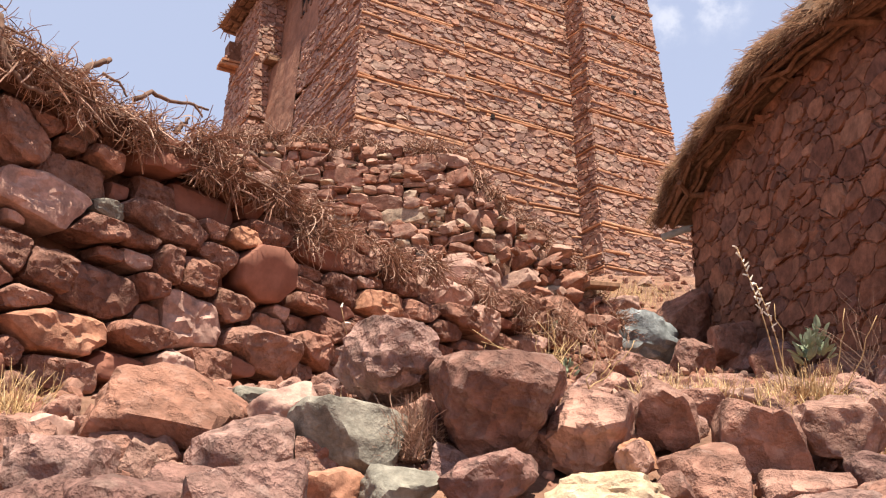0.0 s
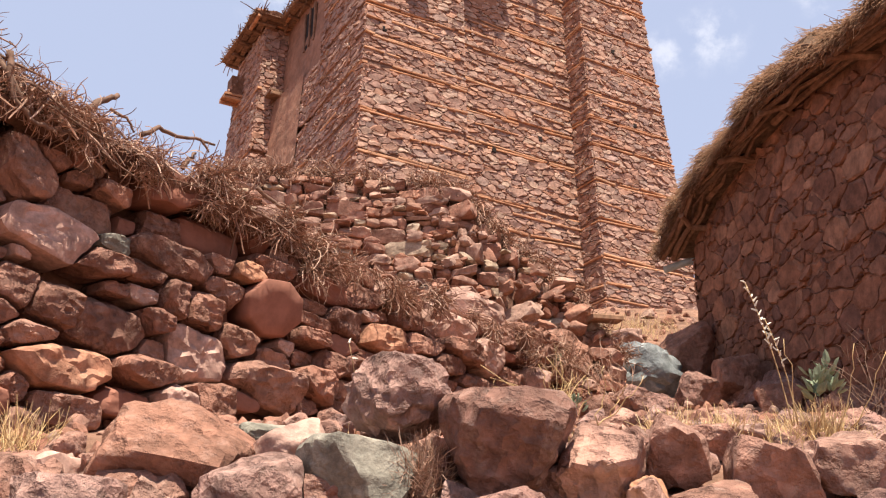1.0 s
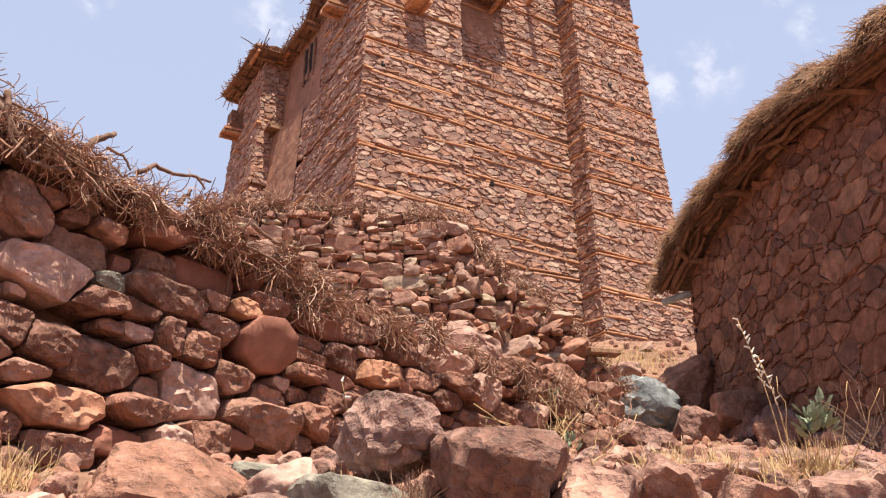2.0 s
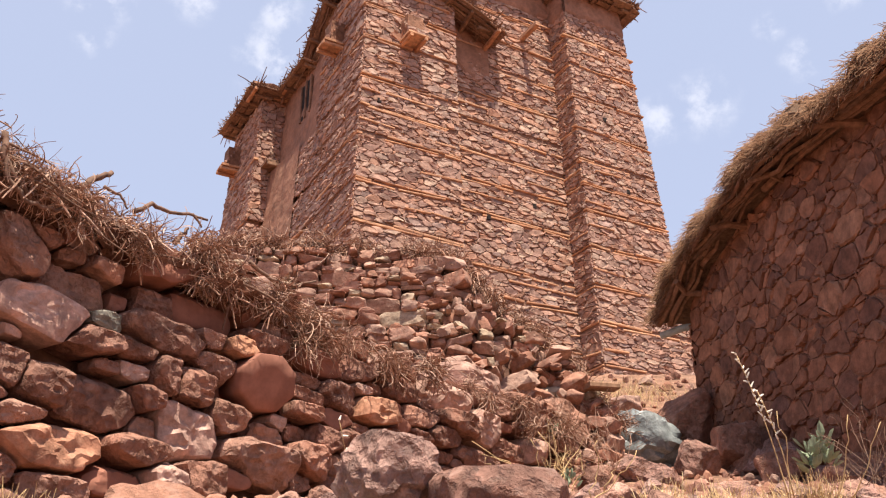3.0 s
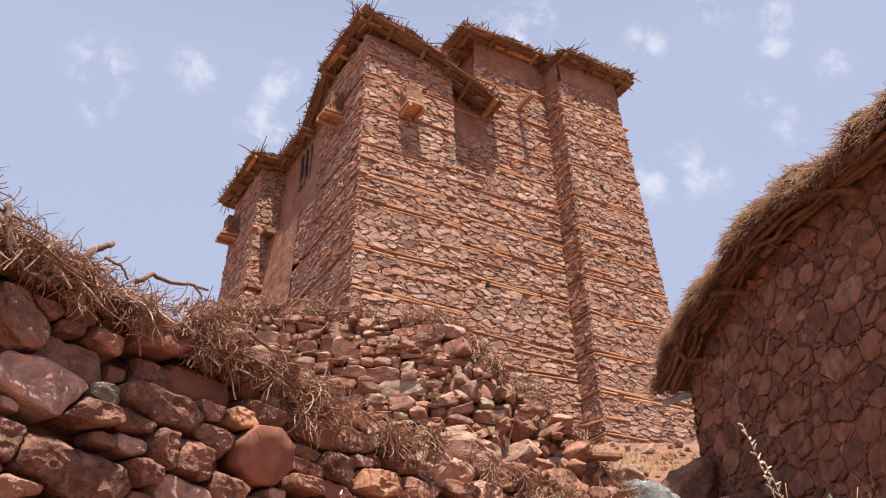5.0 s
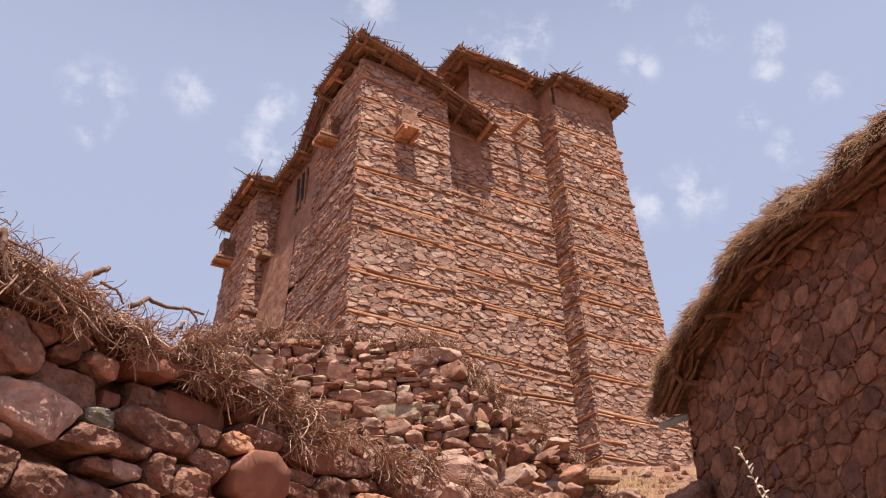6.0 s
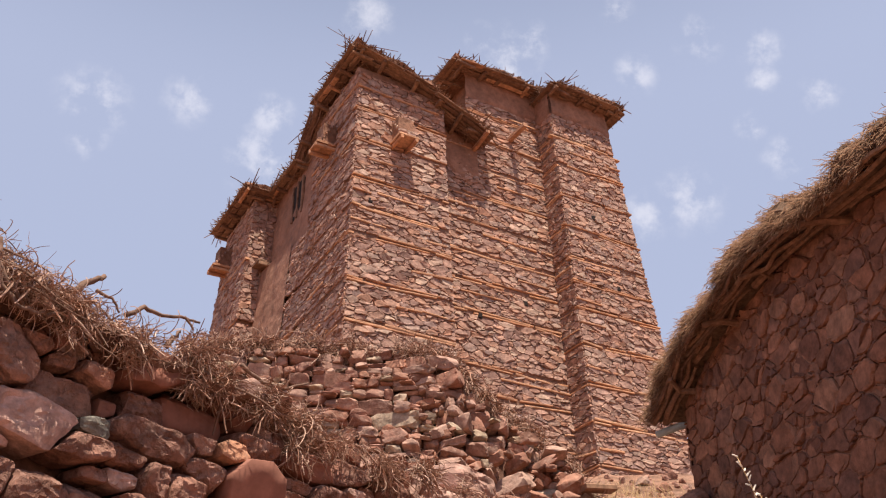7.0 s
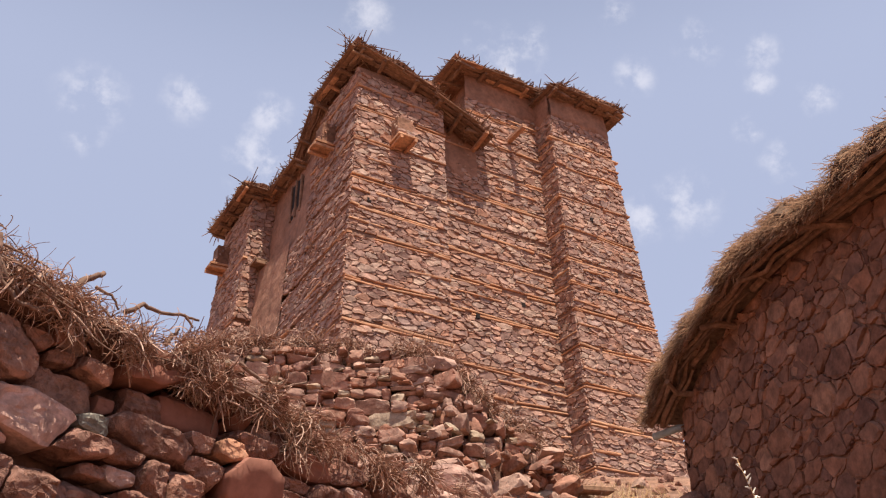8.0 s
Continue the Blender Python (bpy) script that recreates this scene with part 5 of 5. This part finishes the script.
def cap_place(rng):
    s = rng.uniform(-0.6, 3.6)
    if s > 2.2 and rng.uniform() < 0.6:
        s = rng.uniform(-0.6, 2.2)
    if rng.uniform() < 0.04:
        s = rng.uniform(3.4, 9.0)
        while noise.noise(Vector((s * 1.9, 7.0, 1.0))) < -0.02:
            s = rng.uniform(3.4, 9.0)
    t = rng.uniform(0.3, 5.0)
    a, b = PROFILE[int(t)], PROFILE[int(t) + 1]
    f = t - int(t)
    o, g = a[0] + (b[0] - a[0]) * f, a[1] + (b[1] - a[1]) * f
    h = cap_top(s) - 4.02
    n = noise.noise(Vector((s * 5, t * 1.2, 3.0)))
    k = 1.0 + 0.35 * n
    if s > 2.2:
        o = o * 0.45
    return W(s, 3.98 + h * g * k + rng.normal(0, 0.012), 0.02 + o * k + rng.uniform(-0.02, 0.035))


def cap_way(rng):
    a = rng.uniform(0, 6.28)
    return (WD[0] * math.cos(a) + WN[0] * 0.25, WD[1] * math.cos(a) + WN[1] * 0.25, 0.55 * math.sin(a) - 0.08)


brush_pile("loose_brush", 700, cap_place, cap_way,
           "loose dry twigs along the top of the wall", (0.06, 0.18), (0.002, 0.0045), 71, bend=3.0, droop=0.3)


def curl(rng, p, d, length, r, turn, droop=0.4, seg=6, sides=3):
    """A dead twig that bends steadily one way."""
    p, d = np.array(p, dtype=float), np.array(d, dtype=float)
    d /= np.linalg.norm(d) + 1e-9
    ax = np.cross(d, rng.normal(0, 1, 3))
    ax /= np.linalg.norm(ax) + 1e-9
    pts, a = [p], turn / seg
    for _ in range(seg):
        d = d * math.cos(a) + np.cross(ax, d) * math.sin(a) + np.array([0, 0, -droop / seg]) + rng.normal(0, 0.06, 3)
        d /= np.linalg.norm(d) + 1e-9
        pts.append(pts[-1] + d * length / seg)
    return tube(pts, r, r * 0.55, sides)


def clumps(name, n, place, way, label, strands=(26, 60), length=(0.08, 0.22), radius=(0.0020, 0.0052), seed=1, fan=0.6, bend=2.6, droop=0.5, wide=0.04):
    """Dead bushes laid on a wall: each a root from which curling twigs fan one way, with forks."""
    rng = np.random.default_rng(seed)
    g = []
    for _ in range(n):
        c, d = np.array(place(rng)), np.array(way(rng), dtype=float)
        d /= np.linalg.norm(d)
        for _ in range(int(rng.uniform(*strands))):
            a = d + rng.normal(0, fan, 3)
            a /= np.linalg.norm(a)
            b = c + rng.normal(0, wide, 3)
            ln, r = rng.uniform(*length), rng.uniform(*radius)
            g.append(curl(rng, b, a, ln, r, rng.uniform(0.25, 1.15) * bend, droop, 7))
            if rng.uniform() < 0.5:
                g.append(strand(rng, b + a * ln * rng.uniform(0.3, 0.6), a + rng.normal(0, 0.6, 3), ln * 0.5, r * 0.7, 0.8, droop, 3, 3))
        g.append(strand(rng, c - d * 0.05, d + rng.normal(0, 0.2, 3), rng.uniform(0.2, 0.4), rng.uniform(0.007, 0.013), 0.7, 0.4, 6, 5))
    ob = part(name, join(g), M_BRUSH)
    tagged(ob, label, "dry brush", kind="stuff")


def patchy(rng):
    """Bushes lie in heaps, with bare dark hollows between."""
    while True:
        p = cap_place(rng)
        if noise.noise(Vector(p) * 4.2) > -0.12:
            return p


def cap_flow(rng):
    a = rng.uniform(-1.0, 1.0)
    return (WN[0] * 0.35 + WD[0] * a, WN[1] * 0.35 + WD[1] * a, rng.uniform(-0.6, 0.02))


clumps("brush_cap", 150, patchy, cap_flow, "dead bushes heaped along the top of the wall", seed=171)


def brush_body():
    """The matted heart of the brush, on which the loose twigs lie; its dark colour paints the shade between them."""
    v, fs = [], []
    ss = np.arange(-0.7, 3.6, 0.08)
    prof = PROFILE
    for s in ss:
        h = max(0.05, (cap_top(s) - 4.02) * 0.74)
        for o, f in prof:
            n = noise.fractal(Vector((s * 6, o * 7, f * 5)), 0.7, 2.1, 4)
            v.append(W(s, 3.98 + h * f + 0.07 * n, o * 0.7 + 0.09 * n))
    m = len(prof)
    for i in range(len(ss) - 1):
        for j in range(m - 1):
            fs.append((i * m + j, (i + 1) * m + j, (i + 1) * m + j + 1, i * m + j + 1))
    fs += [tuple(range(m)), tuple((len(ss) - 1) * m + j for j in range(m - 1, -1, -1))]
    ob = part("brush_mat", (v, fs), M_GAP_SHADE)
    tagged(ob, "matted dead brush and earth capping the wall, darkened as shade between twigs", "dry brush", kind="stuff")


brush_body()


def hang(s0, s1, z0, z1, n, seed, label):
    clumps("hanging_brush", n, lambda r: W(r.uniform(s0, s1), r.uniform(z0, z1), r.uniform(-0.02, 0.10)),
           lambda r: (WN[0] * 0.25 + WD[0] * r.normal(0.3, 0.5), WN[1] * 0.25 + WD[1] * r.normal(0.3, 0.5), r.uniform(-1.0, 0.0)), label, (40, 80), (0.12, 0.30), (0.0026, 0.0060), seed, 0.5, 2.4, 0.5)


hang(2.55, 3.05, 4.10, 4.20, 5, 75, "dead bush draped over the head of the wall")
hang(3.30, 3.62, 4.06, 4.16, 4, 72, "large dead bush hanging down the wall's face")
hang(3.55, 4.05, 3.84, 4.06, 6, 77, "large dead bush hanging down the wall's face")
hang(4.30, 5.30, 3.90, 4.04, 4, 73, "dry twigs lying along the broken wall head")
hang(5.3, 6.3, 3.98, 4.10, 2, 79, "dry twigs lying along the broken wall head")
hang(6.9, 7.8, 3.80, 4.12, 6, 74, "dead bush hanging at the end of the wall")
clumps("brush_line", 120, lambda r: (lambda x: (x, ruin_y(x, ruin_top(x)) + r.uniform(-0.02, 0.35), ruin_top(x) + r.uniform(-0.02, 0.10)))(r.uniform(-3.2, 2.2)),
       lambda r: (r.normal(0.2, 0.8), r.normal(-0.7, 0.4), r.normal(-0.15, 0.2)), "dry brush along the top of the ruined wall", (26, 52), (0.12, 0.34), (0.004, 0.009), 76, 0.45, 1.8, 0.5, 0.06)


def cap_sticks():
    """Thicker sticks caught in the brush."""
    rng = np.random.default_rng(78)
    for k in range(30):
        p = cap_place(rng)
        a = rng.normal(-0.2, 0.25)
        d = (WD[0] * math.cos(a) + WN[0] * rng.uniform(0, 0.5), WD[1] * math.cos(a) + WN[1] * rng.uniform(0, 0.5), 0.5 * math.sin(a) - 0.05)
        ob = part("stick", strand(rng, p + np.array([WN[0], WN[1], 0.0]) * 0.03, d, rng.uniform(0.2, 0.5), rng.uniform(0.005, 0.011), 0.6, 0.2, 7, 6), M_BRANCH, smooth=True)
        tagged(ob, "dry crooked stick caught in the brush", "stick", "sticks in the brush")


cap_sticks()


def branch(pts, r0, r1, label):
    pts = [np.array(p, dtype=float) for p in pts]
    fine = []
    for i in range(len(pts) - 1):
        for k in range(4):
            fine.append(pts[i] + (pts[i + 1] - pts[i]) * k / 4 + _bo.normal(0, r0 * 0.25, 3))
    fine.append(pts[-1])
    ob = part("branch", tube(fine, r0, r1, 7), M_BRANCH, smooth=True)
    tagged(ob, label, "branch", "branches on the wall")


branch([W(1.21, 4.30, 0.20), W(1.22, 4.16, 0.20), W(1.27, 4.02, 0.20), W(1.39, 3.93, 0.22), W(1.52, 3.94, 0.22), W(1.63, 3.99, 0.20)], 0.020, 0.009, "bent grey-brown branch hooked over the wall")
branch([W(1.16, 4.25, 0.16), W(1.30, 4.05, 0.20), W(1.42, 3.97, 0.18)], 0.022, 0.011, "bent grey-brown branch hooked over the wall")
branch([W(1.78, 4.26, 0.0), W(1.91, 4.39, 0.0), W(2.02, 4.50, 0.0)], 0.026, 0.016, "broken forked branch stub")
branch([W(1.96, 4.36, 0.02), W(2.06, 4.34, 0.04), W(2.12, 4.26, 0.05)], 0.012, 0.006, "bare twig hanging from the stub")
branch([W(2.14, 4.24, 0.08), W(2.26, 4.34, 0.10), W(2.40, 4.34, 0.10), W(2.60, 4.40, 0.10), W(2.72, 4.42, 0.10)], 0.017, 0.008, "bare twig jutting beyond the wall")
branch([W(2.59, 4.41, 0.10), W(2.64, 4.37, 0.10), W(2.67, 4.34, 0.10)], 0.010, 0.006, "pale broken fork of the jutting twig")
branch([W(2.48, 4.17, 0.05), W(2.55, 4.25, 0.05), W(2.60, 4.32, 0.05)], 0.022, 0.010, "short bare twig stub on the wall")
branch([W(3.10, 4.24, 0.10), W(3.30, 4.17, 0.12), W(3.50, 4.19, 0.12), W(3.80, 4.34, 0.10)], 0.016, 0.007, "long crooked twig across the wall head")

# ---------------------------------------------------------------- plants


def stalk(name, base, tip, r, label, seeds=0, seed=1):
    rng = np.random.default_rng(seed)
    base, tip = np.array(base), np.array(tip)
    sway = rng.normal(0, 0.008, (8, 3)) * (0.0 if seeds else 1.0)
    pts = [base + (tip - base) * t + np.array([0.02 * math.sin(3 * t), 0, 0]) + sway[k] for k, t in enumerate(np.linspace(0, 1, 8))]
    ob = part(name, tube(pts, r, r * 0.5, 5), M_GRASS, smooth=True)
    tagged(ob, label, "dry plant")
    for i in range(seeds):
        p = base + (tip - base) * (1 - 0.5 * i / seeds) + np.array([0.02 * math.sin(3 * (1 - 0.5 * i / seeds)), 0, 0])
        part("seed_husk", strand(rng, p, (rng.normal(0, 1), rng.normal(0, 1), 0.8), 0.03, 0.0055, 0.3, 0, 2, 4), M_SEED, ob, "pale seed husk")


def tuft(x, y, n, h, seed, spread=0.06, label="tuft of bleached dry grass on the bank", z=None):
    rng = np.random.default_rng(seed)
    z = float(ground_z(np.array(x), np.array(y))) if z is None else z
    g = [strand(rng, (x + rng.normal(0, spread), y + rng.normal(0, spread), z - 0.03), (rng.normal(0, 0.35), rng.normal(0, 0.35), 1), h * rng.uniform(0.4, 1.1), rng.uniform(0.0012, 0.0028), 0.5, 0.25, 4, 3) for _ in range(n)]
    ob = part("grass_tuft", join(g), M_GRASS)
    tagged(ob, label, "dry grass", "dry grass tufts", kind="stuff")


stalk("seed_stalk", P_(20.7, 9.3, 4.4), P_(19.0, 17.9, 4.4), 0.0035, "tall dry stalk with pale seed husks", 15, 1)
stalk("seed_stalk", P_(21.0, 9.3, 4.4), P_(19.9, 15.6, 4.4), 0.0035, "tall dry stalk with pale seed husks", 10, 2)
stalk("dry_stalk", P_(20.8, 9.3, 4.4), P_(20.8, 14.3, 4.4), 0.003, "bare dry stalk in the grass", 0, 7)
stalk("dry_stalk", P_(-6.0, 9.2, 4.3), P_(-6.7, 15.0, 4.2), 0.003, "single bent dry grass stalk", 3, 3)
stalk("dry_stalk", P_(7.2, 10.5, 4.10), P_(2.0, 13.6, 4.10), 0.0035, "bare pale twig leaning over the boulders", 0, 10)
stalk("dry_stalk", P_(7.8, 10.3, 4.20), P_(6.3, 14.2, 4.20), 0.0035, "bare pale twig leaning over the boulders", 0, 11)
stalk("dry_stalk", P_(7.1, 10.8, 4.10), P_(2.5, 12.9, 4.10), 0.0035, "bare pale twig leaning over the boulders", 0, 12)
stalk("dry_stalk", P_(9.0, 9.7, 4.15), P_(12.2, 12.6, 4.15), 0.0035, "bare pale twig leaning over the boulders", 0, 13)
stalk("dry_stalk", P_(9.2, 9.8, 4.30), P_(9.8, 13.4, 4.30), 0.0035, "bare pale twig leaning over the boulders", 0, 14)
stalk("dry_stalk", P_(5.5, 11.1, 4.30), P_(5.8, 13.6, 4.30), 0.0035, "bare pale twig leaning over the boulders", 0, 15)
stalk("dry_stalk", P_(2.8, 11.4, 4.00), P_(2.7, 12.7, 4.00), 0.0035, "bare pale twig leaning over the boulders", 0, 16)
stalk("dry_stalk", P_(9.9, 10.4, 4.30), P_(11.0, 12.2, 4.30), 0.0035, "bare pale twig leaning over the boulders", 0, 17)
stalk("dry_stalk", P_(8.1, 10.4, 4.25), P_(8.7, 12.7, 4.25), 0.0035, "bare pale twig leaning over the boulders", 0, 18)
stalk("dry_stalk", P_(23.2, 8.8, 4.50), P_(24.6, 13.8, 4.50), 0.0035, "bare pale twig leaning over the boulders", 0, 19)
stalk("dry_stalk", P_(23.9, 8.8, 4.50), P_(26.2, 13.1, 4.50), 0.0035, "bare pale twig leaning over the boulders", 0, 20)
for i, (x, y, n, h) in enumerate(((1.55, 4.25, 420, 0.20), (1.75, 4.3, 420, 0.26), (1.3, 4.3, 340, 0.22), (1.1, 4.5, 160, 0.2), (1.95, 4.1, 200, 0.18), (1.65, 4.1, 200, 0.14), (-2.0, 4.2, 180, 0.28), (-0.55, 4.25, 70, 0.14), (1.75, 3.7, 120, 0.1), (0.65, 4.3, 60, 0.12), (1.62, 3.32, 260, 0.12), (1.75, 3.45, 200, 0.12), (-1.85, 3.85, 160, 0.16))):
    tuft(x, y, n, h, 80 + i, 0.065)


for i, (x, y) in enumerate(((2.95, 15.53), (3.10, 15.08), (3.32, 14.78), (3.29, 15.49), (2.92, 14.93), (3.63, 15.23))):
    tuft(x, y, 150, 0.30, 180 + i, 0.28, "patch of bleached grass on the slope below the tower house")


def dry_shrub(x, y, z, r, n, seed, label, mat=None):
    """Bare branching twigs fanning from one root."""
    rng = np.random.default_rng(seed)
    g = []
    for _ in range(n):
        a, t = rng.uniform(0, 6.28), abs(rng.normal(0, 0.75))
        d = np.array([math.cos(a) * math.sin(t), math.sin(a) * math.sin(t), math.cos(t)])
        ln = r * rng.uniform(0.5, 1.1)
        b = np.array([x, y, z]) + rng.normal(0, r * 0.12, 3) * np.array([1, 1, 0.2])
        g.append(strand(rng, b, d, ln, 0.0022, 0.7, 0.1, 5, 3))
        for _ in range(3):
            f = rng.uniform(0.35, 0.9)
            g.append(strand(rng, b + d * ln * f, d + rng.normal(0, 0.7, 3), ln * 0.35, 0.0013, 0.8, 0, 3, 3))
    ob = part("dry_shrub", join(g), mat or M_BRUSH)
    tagged(ob, label, "dry shrub", kind="stuff")


dry_shrub(*P_(-1.9, 5.6, 3.55), 0.24, 260, 201, "dead grey-brown shrub wedged between boulders")
dry_shrub(*P_(10.6, 11.3, 6.5), 0.5, 22, 202, "bare brown shrub at the foot of the wall", M_BRUSH)
dry_shrub(*P_(7.0, 10.6, 4.6), 0.32, 14, 203, "bare pale shrub behind the boulders", M_GRASS)
dry_shrub(*P_(25.2, 9.9, 4.5), 0.36, 16, 204, "bare dark weed beside the hut", M_BRANCH)


def leafy(x, y, z, seed, n=26, k=1.0, label="low green broad-leaved plant among dry grass"):
    rng = np.random.default_rng(seed)
    ob = thing("leafy_plant", (x, y, z), label, "plant")
    for _ in range(n):
        a, t = rng.uniform(0, 6.28), rng.uniform(0.2, 1.2)
        d = np.array([math.cos(a) * math.sin(t), math.sin(a) * math.sin(t), math.cos(t)])
        ln, w = k * rng.uniform(0.05, 0.09), k * rng.uniform(0.011, 0.019)
        sd = np.cross(d, (0.1, 0.2, 1.0))
        sd /= np.linalg.norm(sd)
        nn = np.cross(sd, d)
        b = np.array([x, y, z + k * rng.uniform(0.0, 0.12)]) + d * 0.03
        v = [b, b + d * ln * 0.35 + sd * w, b + d * ln * 0.35 + nn * -0.006, b + d * ln * 0.35 - sd * w, b + d * ln * 0.75 + sd * w * 0.7 + nn * 0.004, b + d * ln * 0.75 - nn * 0.004, b + d * ln * 0.75 - sd * w * 0.7 + nn * 0.004, b + d * ln]
        v += [q - nn * 0.002 for q in v]
        f = [(0, 1, 2), (0, 2, 3), (1, 4, 5, 2), (2, 5, 6, 3), (4, 7, 5), (5, 7, 6)]
        f += [tuple(i + 8 for i in q[::-1]) for q in f]
        part("leaf", (v, f), M_GREEN, ob)


leafy(1.70, 4.15, 2.42, 91)
leafy(1.79, 4.2, 2.46, 92)
leafy(*W(3.28, 3.96, 0.04), 93, 16, 0.6, "small green sprig growing from the wall joint")
leafy(*W(7.55, 3.80, 0.08), 94, 16, 0.9, "small green sprig growing from the wall joint")
leafy(*P_(8.0, 10.3, 4.5), 95, 18, 0.6, "small green seedling among the stones")
